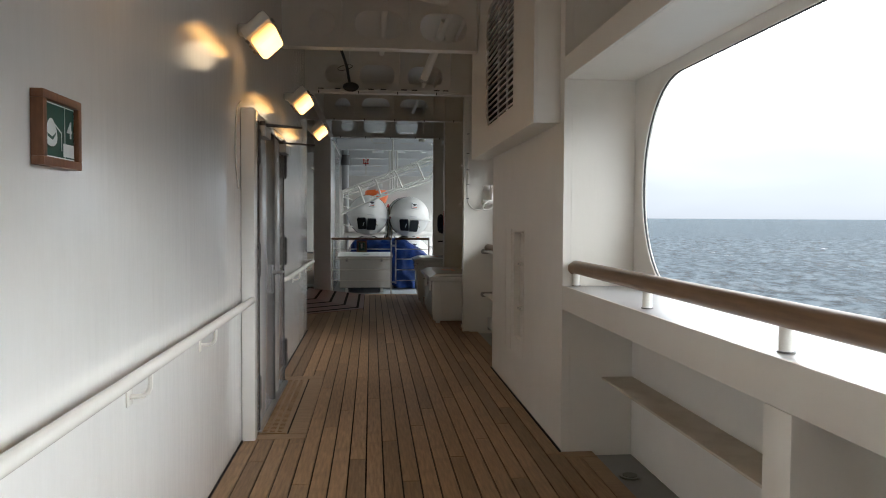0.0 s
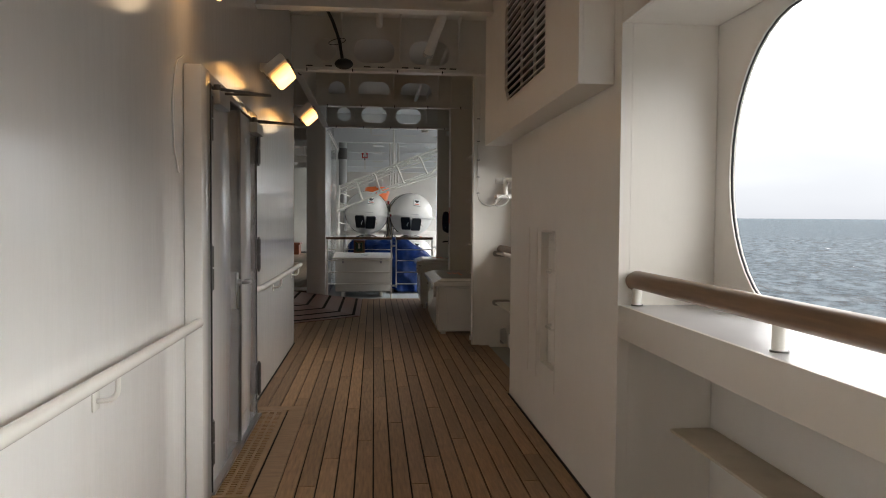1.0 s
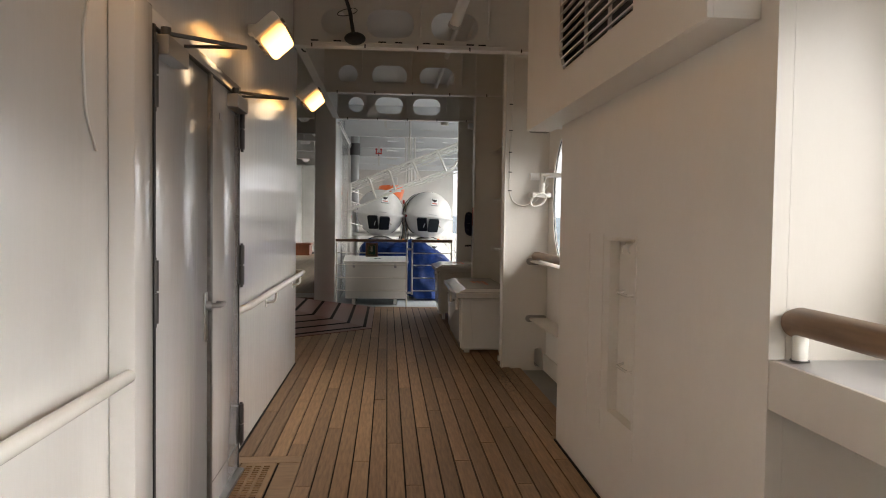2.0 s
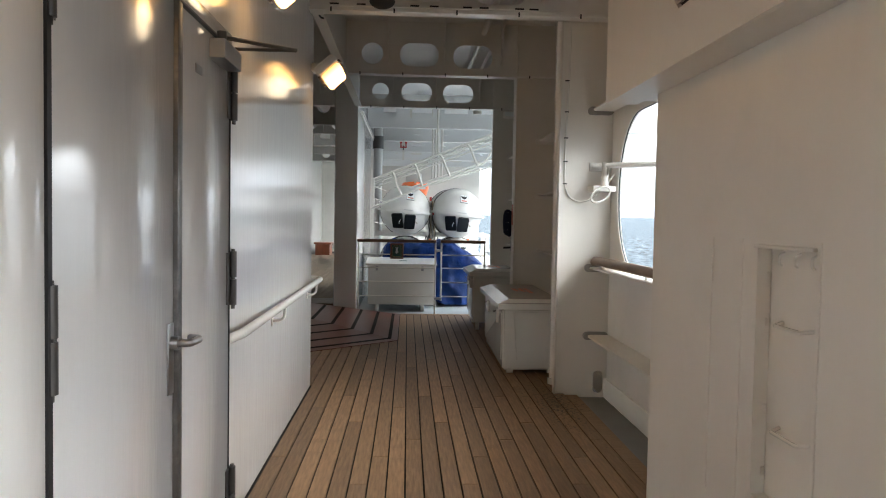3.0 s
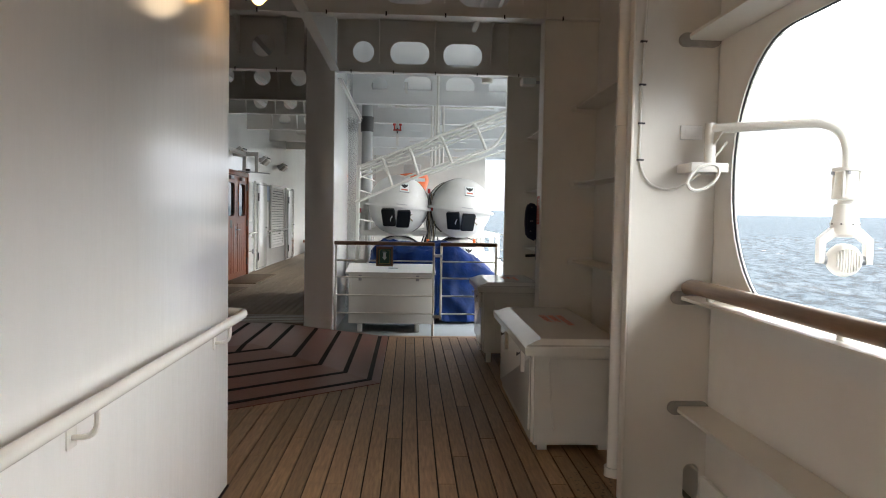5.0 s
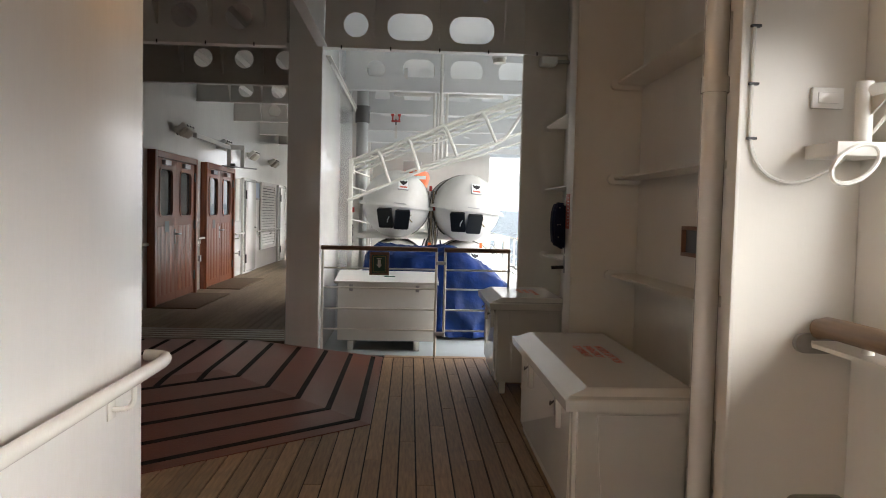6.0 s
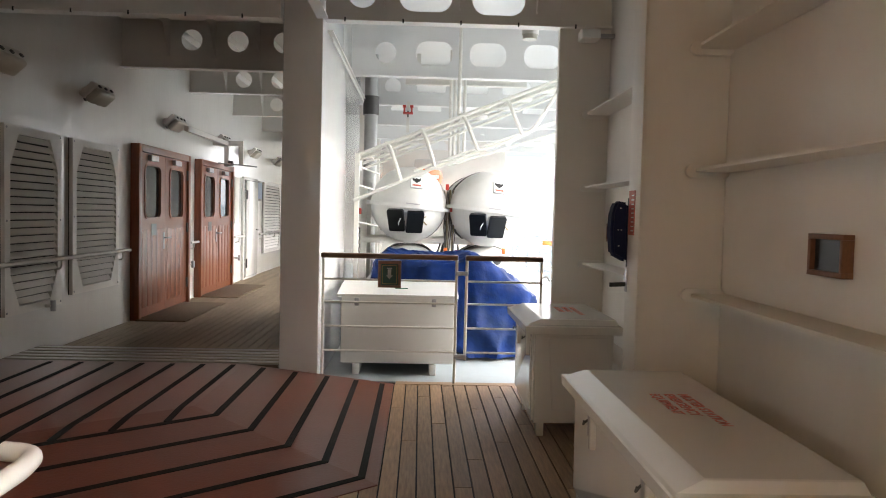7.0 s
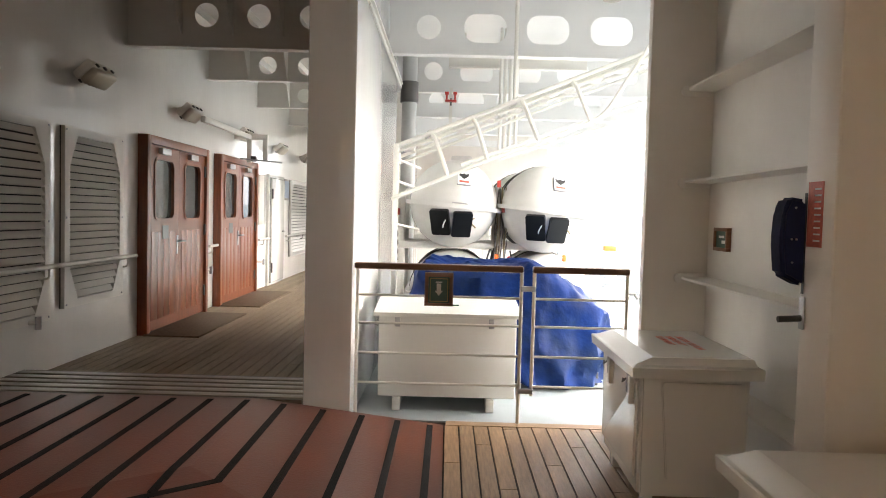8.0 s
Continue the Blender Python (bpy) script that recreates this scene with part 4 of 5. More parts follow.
bm = plate(bmesh.new(), [(0.935, 1.545), (0.998, 1.535), (0.998, 1.215), (0.918, 1.255), (0.906, 1.38), (0.912, 1.49)], [], "y", 11.095, 0.10)
bmesh.ops.dissolve_limit(bm, angle_limit=radians(2), verts=bm.verts, edges=bm.edges)
bmesh.ops.bevel(bm, geom=list(bm.edges), offset=0.014, segments=3, affect="EDGES")
cover = part("cover", bm, NAVY, bag)
for x, z in ((0.955, 1.505), (0.945, 1.39), (0.962, 1.39), (0.95, 1.305)):
    part("stud", T([(x, 11.096, z), (x, 11.091, z)], 0.004, 8), STEEL, cover)
part("strap", B(0.9985, 0.9995, 11.10, 11.12, 1.19, 1.56), BLACK, bag)
note = thing("notice_strip", (1.0, 11.04, 1.48), "narrow faded red printed notice on the web plate edge", "notice")
part("sheet", B(0.996, 0.9995, 10.985, 11.09, 1.365, 1.598), RED_PRINT, note)
for k in range(9):
    part("print", B(0.9948, 0.9959, 10.995, 11.04, 1.385 + k * 0.023, 1.391 + k * 0.023), SIGN_WHITE, note)
hd = thing("hatch_handle", (1.04, 11.0, 1.1), "black lever handle on the web plate", "handle")
part("lever", T([(0.998, 11.10, 1.10), (0.91, 11.10, 1.095)], 0.012, 8), BLACK, hd)
part("plate", B(0.993, 0.9995, 11.08, 11.118, 1.06, 1.18, bevel=0.003), STEEL, hd)

# ---- red ramp with black grip strips
def ramp_z(x, y):
    kr = (-0.305 - x) / 0.255
    kf = (y - 11.06 - 0.8312 * (x + 0.305)) / 0.409
    return max(0.004, min(0.155, 0.006 + 0.03 * min(kr, kf)))


ramp_ob = thing("ramp", (-1.6, 12, 0), "dark red painted ramp with black grip strips", "ramp")
corner = lambda k: (-0.305 - 0.255 * k, 11.06 + 0.197 * k)
far_y = 13.4
bm = bmesh.new()
K = 4.95
def front(k, x):
    cx, cy = corner(k)
    return (x, cy - (cx - x) * 0.8312)
def level(k):
    return 0.006 + 0.03 * k
c0, ck = corner(0), corner(K)
XW = -3.6
v = lambda x, y, z: bm.verts.new((x, y, z))
f0 = front(0, XW)
fk = front(K, XW)
a0, a1, a2 = v(c0[0], far_y, level(0)), v(c0[0], c0[1], level(0)), v(f0[0], f0[1], level(0))
b0, b1, b2 = v(ck[0], far_y, level(K)), v(ck[0], ck[1], level(K)), v(fk[0], fk[1], level(K))
w0 = v(XW, far_y, level(K))
bm.faces.new((a0, b0, b1, a1))
bm.faces.new((a1, b1, b2, a2))
bm.faces.new((b0, w0, b2, b1))
ext = bmesh.ops.extrude_face_region(bm, geom=list(bm.faces))["geom"]
for vert in [g for g in ext if isinstance(g, bmesh.types.BMVert)]:
    vert.co.z = -0.011
part("surface", bm, RED_RAMP, ramp_ob, smooth=False)


def strip(points, w, lift=0.004):
    """A flat grip strip along a line on the ramp."""
    bm = bmesh.new()
    rows = []
    n = len(points)
    for i, (x, y, z) in enumerate(points):
        p, q = Vector(points[max(i - 1, 0)][:2]), Vector(points[min(i + 1, n - 1)][:2])
        if 0 < i < n - 1:
            d1 = (Vector((x, y)) - p).normalized()
            d2 = (q - Vector((x, y))).normalized()
            t = (d1 + d2).normalized()
            s = w / max(0.35, t.dot(d1))
        else:
            t, s = (q - p).normalized(), w
        nrm = Vector((-t.y, t.x))
        e1, e2 = Vector((x, y)) + nrm * s, Vector((x, y)) - nrm * s
        rows.append([bm.verts.new((e.x, e.y, ramp_z(e.x, e.y) + h)) for e in (e1, e2) for h in (lift, -0.004)])
    for r, q in zip(rows, rows[1:]):
        bm.faces.new((r[0], q[0], q[2], r[2]))
        bm.faces.new((r[0], r[1], q[1], q[0]))
        bm.faces.new((r[2], q[2], q[3], r[3]))
    for r in (rows[0], rows[-1]):
        bm.faces.new((r[0], r[2], r[3], r[1]))
    return bm


for k in (0.36, 1.22, 2.17, 3.2, 4.25):
    cx, cy = corner(k)
    fx, fy = front(k, -3.55)
    pts = [(cx, far_y - 0.06, 0), (cx, (far_y + cy) / 2, 0), (cx, cy, 0)] + [(cx + (fx - cx) * u, cy + (fy - cy) * u, 0) for u in (0.33, 0.66, 1.0)]
    part("grip_strip", strip(pts, 0.020), GRIP, ramp_ob, smooth=False)
cx4, cy4 = corner(4.25)
for k in range(1, 8):
    x = cx4 - 0.25 * k
    part("grip_strip", strip([(x, far_y - 0.06, 0), (x, (far_y + front(K, x)[1]) / 2, 0), (x, front(K, x)[1] + 0.02, 0), (x, front(K, x)[1] - 0.02, 0), (x, front(4.25, x)[1] + 0.03, 0)], 0.020), GRIP, ramp_ob, smooth=False)
thr = thing("threshold", (-2.4, 13.8, 0.15), "ribbed metal threshold between ramp and port walkway", "threshold")
part("plate", B(-3.6, -1.282, 13.402, 14.1, -0.011, 0.150), mat("threshold_brown", (0.13, 0.085, 0.06), 0.35, var=0.1), thr)
for k in range(5):
    part("tread", B(-3.58, -1.284, 13.43 + k * 0.13, 13.51 + k * 0.13, 0.150, 0.160, bevel=0.003), mat("threshold_rib", (0.34, 0.29, 0.25), 0.35, metal=0.4, var=0.1) if k == 0 else bpy.data.materials["threshold_rib"], thr)

# ---- railing across the deck opening
RY = 13.5
gate = thing("deck_railing", (0, RY, 0), "white steel railing with a dark wooden top rail", "railing")
for x0, x1 in ((-0.945, 0.222), (0.287, 0.955)):
    part("top_rail", B(x0, x1, RY - 0.037, RY + 0.037, 1.06, 1.105, bevel=0.012), RAIL_DARK, gate, "dark varnished wooden top rail")
    for z in (0.265, 0.475, 0.685, 0.88):
        part("bar", T([(x0 + 0.01, RY, z), (x1 - 0.005, RY, z)], 0.009, 8), RAIL_WHITE, gate)
for x, foot in ((-0.925, 0.0), (0.212, 0.0), (0.30, 0.20), (0.945, 0.0)):
    part("post", T([(x, RY, foot), (x, RY, 1.065)], 0.0135, 10), RAIL_WHITE, gate)
for z in (0.93, 0.215):
    part("gate_latch", B(0.205, 0.31, RY - 0.02, RY + 0.02, z, z + 0.035, bevel=0.004), STEEL, gate)
part("wall_hook", T([(0.945, RY, 0.93), (1.0, RY + 0.02, 0.93), (1.015, RY - 0.02, 0.90)], 0.012, 8), STEEL, gate)
sg = thing("arrow_sign", (-0.36, RY - 0.06, 0.93), "green assembly sign with a white arrow in a dark wooden frame", "sign")
for a, b, c, d in ((-0.458, -0.262, 1.02, 1.05), (-0.458, -0.262, 0.82, 0.84), (-0.458, -0.432, 0.84, 1.02), (-0.288, -0.262, 0.84, 1.02)):
    part("frame", B(a, b, RY - 0.068, RY - 0.04, c, d, bevel=0.002), RAIL_DARK, sg)
part("panel", B(-0.432, -0.288, RY - 0.058, RY - 0.04, 0.84, 1.02), GREEN, sg)
part("border", plate(bmesh.new(), rect(-0.422, -0.298, 0.85, 1.01), [rect(-0.418, -0.302, 0.854, 1.006)], "y", RY - 0.0592, 0.001), mat("gold_line", (0.45, 0.32, 0.1), 0.5), sg)
part("arrow", flat([(-0.376, 0.975), (-0.346, 0.975), (-0.346, 0.925), (-0.332, 0.925), (-0.361, 0.89), (-0.39, 0.925), (-0.376, 0.925)], "y", RY - 0.0592, 0.001), SIGN_WHITE, sg)
part("cross_bar", B(-0.384, -0.338, RY - 0.0592, RY - 0.0582, 0.98, 0.988), SIGN_WHITE, sg)

# white locker on the boat deck
wl_ = thing("raft_locker", (-0.3, 14.0, 0), "plain white chest on two skids behind the railing", "locker")
part("body", B(-0.80, 0.215, 13.78, 14.35, 0.10, 0.70, bevel=0.012), GRP, wl_)
bm = bmesh.new()
vs = [bm.verts.new(p) for p in ((-0.835, 13.74, 0.70), (0.25, 13.74, 0.70), (0.25, 14.38, 0.76), (-0.835, 14.38, 0.76), (-0.835, 13.74, 0.725), (0.25, 13.74, 0.725), (0.25, 14.38, 0.79), (-0.835, 14.38, 0.79))]
for f in ((3, 2, 1, 0), (4, 5, 6, 7), (0, 1, 5, 4), (1, 2, 6, 5), (2, 3, 7, 6), (3, 0, 4, 7)):
    bm.faces.new([vs[i] for i in f])
lid = part("lid", bm, GRP, wl_, smooth=False)
part("plate", B(-0.33, -0.21, 14.0, 14.03, 0.755, 0.763), GREEN, lid)
for x in (-0.66, 0.03):
    part("latch", B(x - 0.02, x + 0.02, 13.765, 13.779, 0.62, 0.69, bevel=0.003), STEEL, wl_)
    part("skid", B(x - 0.03, x + 0.03, 13.76, 14.4, 0.0, 0.10, bevel=0.006), GRP, wl_)

# tarpaulin over gear
tarp = thing("tarpaulin", (0.25, 15.1, 0), "bright blue tarpaulin draped over deck gear", "tarpaulin")
bm = bmesh.new()
rows = []
def top_z(x, y):
    z = 0.985 + 0.03 * max(0.0, -x) - 0.02 * math.cos(5 * x) - 0.55 * max(0.0, x - 0.42) ** 1.15 - 0.10 * max(0, -0.45 - x) / 0.2
    return z + 0.03 * noise.noise(Vector((x * 4, y * 4, 0)))
def crease(p):
    """Sharp-ridged creases of stiff sheet, at two sizes."""
    big = 1 - abs(noise.noise(Vector((p.x * 3.1 + p.z * 1.3, p.y * 3.1, p.z * 2.2 - p.x * 0.8)))) * 2
    small = 1 - abs(noise.noise(Vector((p.x * 8 - p.z * 3, p.y * 8, p.z * 6 + 4)))) * 2
    return 0.065 * big + 0.028 * small
N, SKIRT = 176, 22
for s in (0.02, 0.12, 0.22, 0.32, 0.42, 0.52, 0.62, 0.7, 0.78, 0.85, 0.9, 0.94, 0.97, 1.0):
    row = []
    for k in range(N):
        a = 2 * math.pi * k / N
        ca, sa = math.cos(a), math.sin(a)
        q = (abs(ca) ** 4 + abs(sa) ** 4) ** -0.25
        x, y = 0.25 + 0.84 * q * ca * s, 15.1 + 0.50 * q * sa * s
        p = Vector((x, y, top_z(x, y) - 0.05 * max(0, s - 0.85) / 0.15))
        p.z += crease(p) * 0.8
        row.append(bm.verts.new(p))
    rows.append(row)
last = rows[-1]
for j in range(1, SKIRT + 1):
    row = []
    u = j / SKIRT
    for k in range(N):
        a = 2 * math.pi * k / N
        ca, sa = math.cos(a), math.sin(a)
        q = (abs(ca) ** 4 + abs(sa) ** 4) ** -0.25
        fold = 0.10 * (1 - 2 * abs(math.sin(5.5 * a + 1.3 * math.sin(3 * a)))) + 0.04 * math.sin(23 * a + 1 + 2 * u)
        g = 1 + fold * u + 0.06 * u
        x, y = 0.25 + 0.84 * q * ca * g, 15.1 + 0.50 * q * sa * g
        zt = last[k].co.z
        zb = 0.03 + 0.17 * max(0.0, math.sin(2.4 * (x + 0.9))) * (1 if sa < 0 else 0.3)
        p = Vector((x, y, zt + (zb - zt) * u))
        d = Vector((ca, sa, 0)) * crease(p) * (0.5 + u)
        row.append(bm.verts.new(p + d))
    rows.append(row)
bm.faces.new(rows[0])
for r, q in zip(rows, rows[1:]):
    for k in range(N):
        bm.faces.new((r[k], r[(k + 1) % N], q[(k + 1) % N], q[k]))
part("sheet", bm, TARP, tarp)
for x in (-0.4, 0.3, 0.95):
    part("foot_block", B(x, x + 0.08, 14.75, 15.4, 0.0, 0.12, bevel=0.01), BLACK, tarp)


# liferaft canisters on a rack
def canister(at, logo):
    c = thing("liferaft_canister", at, "white fibreglass liferaft canister with two black panels", "liferaft", "liferaft canisters")
    R, H = 0.455, 0.46
    prof = [(-H - 0.3 + 0.0, 0.02)]
    for k in range(1, 13):
        a = radians(90 * k / 12)
        prof.append((-0.3 - H * math.cos(a), R * math.sin(a) ** 0.92))
    prof += [(-0.1, R), (0.5, R)]
    for k in range(1, 9):
        a = radians(90 * k / 8)
        prof.append((0.5 + H * math.sin(a), max(0.02, R * math.cos(a))))
    bm = bmesh.new()
    rings = [ring(bm, Vector((0, y, 0)), Vector((1, 0, 0)), Vector((0, 0, 1)), r, 40) for y, r in prof]
    for p, q in zip(rings, rings[1:]):
        for k in range(40):
            bm.faces.new((p[k], p[(k + 1) % 40], q[(k + 1) % 40], q[k]))
    bm.faces.new(rings[0])
    bm.faces.new(rings[-1][::-1])
    shift = Matrix.Translation(at)
    def put(bm):
        bmesh.ops.transform(bm, matrix=shift, verts=bm.verts)
        return bm
    part("shell", put(bm), CANISTER, c)
    rim = [(r * 1.06 + 0.02, y - (0.03 if y < -0.3 else 0)) for y, r in prof[1:-1]]
    outline = [(x, y) for x, y in rim] + [(-x, y) for x, y in rim[::-1]]
    part("seam_flange", put(plate(bmesh.new(), outline, [], "z", -0.045, 0.04)), CANISTER, c)
    def on_dome(x, z):
        s = min(0.98, math.hypot(x, z) / R)
        y = -0.3 - H * math.sqrt(max(0.0, 1 - s ** 2.17))
        n = Vector((x / R ** 2, (y + 0.3) / H ** 2, z / R ** 2)).normalized()
        return Vector((x, y, z)), n
    def patch(x, z, w, h, r, material, name, thick=0.012, out=0.0, tilt=0):
        p, n = on_dome(x, z)
        q = n.to_track_quat("Y", "Z").to_matrix().to_4x4()
        bm = plate(bmesh.new(), rounded(-w / 2, w / 2, -h / 2, h / 2, r, 4), [], "y", -thick + out, thick * 2)
        bmesh.ops.transform(bm, matrix=Matrix.Translation(p) @ q @ Matrix.Rotation(radians(tilt), 4, "Y"), verts=bm.verts)
        return part(name, put(bm), material, c)
    for x in (-0.115, 0.10):
        patch(x, -0.20, 0.195, 0.27, 0.02, BLACK_GLOSS, "black_panel", 0.022, tilt=5)
    patch(0.07, 0.255, 0.140, 0.158, 0.004, STEEL, "logo_plate", 0.010)
    patch(0.07, 0.255, 0.134, 0.152, 0.004, SIGN_WHITE, "logo_plate", 0.012)
    p, n_ = on_dome(0.07, 0.255)
    at_plate = Matrix.Translation(p) @ n_.to_track_quat("Y", "Z").to_matrix().to_4x4()
    for shape, material in (([(-0.055, 0.06), (-0.02, 0.042), (0.0, 0.055), (0.02, 0.042), (0.055, 0.06), (0.045, 0.02), (0.0, -0.015), (-0.045, 0.02)], BLACK), ([(-0.05, -0.034), (0.05, -0.034), (0.05, -0.056), (-0.05, -0.056)], RED_PRINT)):
        bm = plate(bmesh.new(), shape, [], "y", -0.0145, 0.029)
        bmesh.ops.transform(bm, matrix=at_plate, verts=bm.verts)
        part("logo", put(bm), material, c)
    part("fitting", put(T([(0.18, -0.70, 0.03), (0.10, -0.73, 0.035), (-0.02, -0.745, 0.035)], 0.007, 6)), STEEL, c)
    part("lashing", put(T(bend([(-0.05, -0.72, -0.06), (-0.06, -0.76, -0.16), (-0.09, -0.72, -0.24), (-0.05, -0.66, -0.30)], 0.03), 0.007, 6)), SIGN_WHITE, c)
    part("lashing", put(T(bend([(0.2, -0.62, -0.03), (0.25, -0.66, -0.10), (0.17, -0.72, -0.16), (0.24, -0.68, -0.22)], 0.03), 0.008, 6)), ROPE, c)
    part("label", put(B(-0.02, 0.14, -0.775, -0.765, 0.0, 0.012)), STEEL, c)
    for y in (0.0, 0.45):
        part("strap", put(T([(0.462 * math.cos(a), y, 0.462 * math.sin(a)) for a in [2 * math.pi * k / 30 for k in range(31)]], 0.010, 5)), DARK_STEEL, c)
    return c


can = canister((-0.255, 16.45, 1.565), 1)
can.rotation_euler = (0, radians(5), 0)
copies = [(0.70, 16.45, 1.53), (-0.255, 16.6, 0.62), (0.715, 16.6, 0.62), (-0.255, 18.9, 1.61), (0.715, 18.9, 1.60)]
for p in copies:
    copy_thing(can, pose(*p, 0, 6 if p[0] > 0 else 3, 0))
rack = thing("raft_rack", (0.25, 16.8, 0), "white steel rack carrying liferaft canisters", "rack")
for x in (-0.80, 0.235, 1.28):
    for y in (16.25, 17.1, 18.7, 19.4):
        part("upright", B(x - 0.035, x + 0.035, y - 0.035, y + 0.035, 0, 1.75 if x < 1 else 1.15, bevel=0.004), WHITE_DULL, rack)
for y in (16.25, 17.1, 18.7, 19.4):
    part("cradle_beam", B(-0.82, 1.30, y - 0.04, y + 0.04, 1.09, 1.16, bevel=0.004), WHITE_DULL, rack)
    part("cradle_beam", B(-0.82, 1.30, y - 0.04, y + 0.04, 0.09, 0.16, bevel=0.004), WHITE_DULL, rack)
for k in range(12):
    x, y = 0.235 + random.uniform(-0.07, 0.07), 16.1 + random.uniform(-0.06, 0.1)
    pts = [(x, y, 0.9), (x + random.uniform(-0.05, 0.05), y, 1.3), (x + random.uniform(-0.06, 0.06), y, 1.75)]
    part("lashing", T(pts, 0.006, 5), DARK_STEEL if k % 3 else ROPE, rack)
for x, z in ((-0.86, 1.62), (-0.84, 1.28)):
    for k in range(7):
        part("chain_link", T([(x + 0.012 * (k % 2), 16.05, z - 0.045 * k), (x + 0.012 * ((k + 1) % 2), 16.05, z - 0.045 * (k + 1))], 0.008, 6), DARK_STEEL, rack)
for x, z, m in ((0.205, 1.78, RED), (0.26, 1.52, RED), (-0.83, 1.47, RED), (0.2, 1.02, ORANGE), (0.33, 1.0, RED), (0.9, 1.03, ORANGE)):
    part("release_unit", B(x - 0.02, x + 0.02, 16.0, 16.05, z - 0.035, z + 0.035, bevel=0.008), m, rack)
for x, z, lean in ((0.02, 0.98, 0.12), (0.07, 0.96, 0.10), (0.11, 0.99, 0.07), (0.40, 0.97, -0.05)):
    part("stowed_pole", T([(x, 16.12, z - 0.25), (x + lean, 16.16, z + 0.12)], 0.010, 6), BLACK, rack)

# stowed gangway ladder, slanting up to the ship's side
gang = thing("stowed_gangway", (0.3, 15.5, 2.2), "white tubular gangway stowed on a slant under the deckhead", "gangway")
def slant(x, dz, y):
    return (x, y, 2.075 + 0.402 * (x + 0.80) + dz)
for y, dz, r in ((15.25, 0.0, 0.022), (15.30, -0.055, 0.016), (15.62, 0.0, 0.02), (15.66, -0.07, 0.018), (15.70, -0.13, 0.014)):
    part("rail", T([slant(-0.80, dz, y), slant(2.6, dz, y)], r, 10), RAIL_WHITE, gang)
part("lower_rail", T(bend([(-0.84, 15.22, 1.58), (0.05, 15.22, 1.965), (0.99, 15.22, 2.33), (1.10, 15.22, 2.40), (1.50, 15.24, 3.05)], 0.12), 0.02, 10), RAIL_WHITE, gang)
for x0, z0, x1, z1 in ((-0.478, 2.215, -0.326, 1.808), (-0.105, 2.36, 0.038, 1.958), (0.332, 2.54, 0.506, 2.139), (0.805, 2.72, 0.979, 2.334)):
    part("stanchion", T(bend([(x0 - 0.07, 15.60, z0 - 0.06), (x0 - 0.02, 15.26, z0 + 0.005), (x0 + 0.03, 15.23, z0 - 0.06), (x1, 15.22, z1)], 0.04), 0.021, 10), RAIL_WHITE, gang)
for k in range(12):
    x = -0.70 + k * 0.25
    part("step", B(x - 0.055, x + 0.055, 15.32, 15.60, slant(x, -0.06, 0)[2] - 0.008, slant(x, -0.06, 0)[2] + 0.008), WHITE_DULL, gang)
for x in (0.12, 0.56, 1.15):
    part("brace", T([slant(x, -0.06, 15.28), slant(x + 0.16, 0.05, 15.62)], 0.010, 8), RAIL_WHITE, gang)
part("end_plate", B(-0.81, -0.79, 15.24, 15.70, 1.93, 2.07), WHITE_DULL, gang)
part("hanger", T([(0.30, 15.55, 2.50), (0.30, 15.55, TOP)], 0.02, 10), RAIL_WHITE, gang)
part("rail", T([(-0.2, 15.75, 1.95), (1.6, 15.85, 2.62)], 0.018, 10), RAIL_WHITE, gang)
part("rail", T([(0.2, 15.85, 2.02), (1.7, 15.9, 2.52)], 0.014, 10), RAIL_WHITE, gang)
part("ladder_post", B(-0.83, -0.78, 15.22, 15.28, 0, 2.09, bevel=0.004), RAIL_WHITE, gang)
for z in (1.35, 1.75, 1.95):
    part("rung", T([(-0.79, 15.25, z), (-0.6, 15.7, z - 0.05)], 0.011, 8), RAIL_WHITE, gang)

# pipes, clamp and far gear on the boat deck
pp = thing("pipe_bundle", (0.42, 17.0, 2.6), "bundle of white pipes down from the deckhead", "pipes")
for x in (0.26, 0.315, 0.375, 0.445):
    part("pipe", T([(x, 17.0 + x * 0.1, 2.2), (x, 17.0 + x * 0.1, TOP)], 0.022, 10), WHITE_DULL, pp)
tr = thing("standpipe", (-0.8, 17.5, 0), "grey vertical pipe beside the wall end", "pipe")
part("pipe", T([(-0.82, 17.45, 0), (-0.82, 17.45, TOP)], 0.09, 16), PALE_PIPE, tr)
part("sleeve", T([(-0.82, 17.45, 2.8), (-0.82, 17.45, 3.05)], 0.11, 16), DARK_STEEL, tr)
cb = thing("cable_tray", (-0.86, 16, 3.0), "white cable tray with looped cables under the deckhead", "cable tray")
part("tray", B(-0.94, -0.89, 13.6, 17.3, 2.99, 3.0), WHITE_DULL, cb)
for k in range(3):
    part("cable", T([(-0.91, 13.7 + 0.25 * j + 0.05 * k, 2.97 - 0.03 * ((j + k) % 2)) for j in range(15)], 0.008, 6), WHITE_DULL, cb)
rc = thing("red_clamp", (-0.31, 17.65, 2.9), "red painted lifting clamp hanging from a beam", "clamp")
part("body", B(-0.385, -0.245, 17.55, 17.65, 2.845, 2.868, bevel=0.006), RED, rc)
for x in (-0.378, -0.276):
    part("jaw", B(x, x + 0.024, 17.55, 17.65, 2.868, 2.955, bevel=0.006), RED, rc)
    part("jaw_pad", B(x - 0.012, x + 0.036, 17.55, 17.65, 2.935, 2.965, bevel=0.006), RED, rc)
part("spindle", T([(-0.315, 17.6, 2.80), (-0.315, 17.6, 2.89)], 0.012, 8), DARK_STEEL, rc)
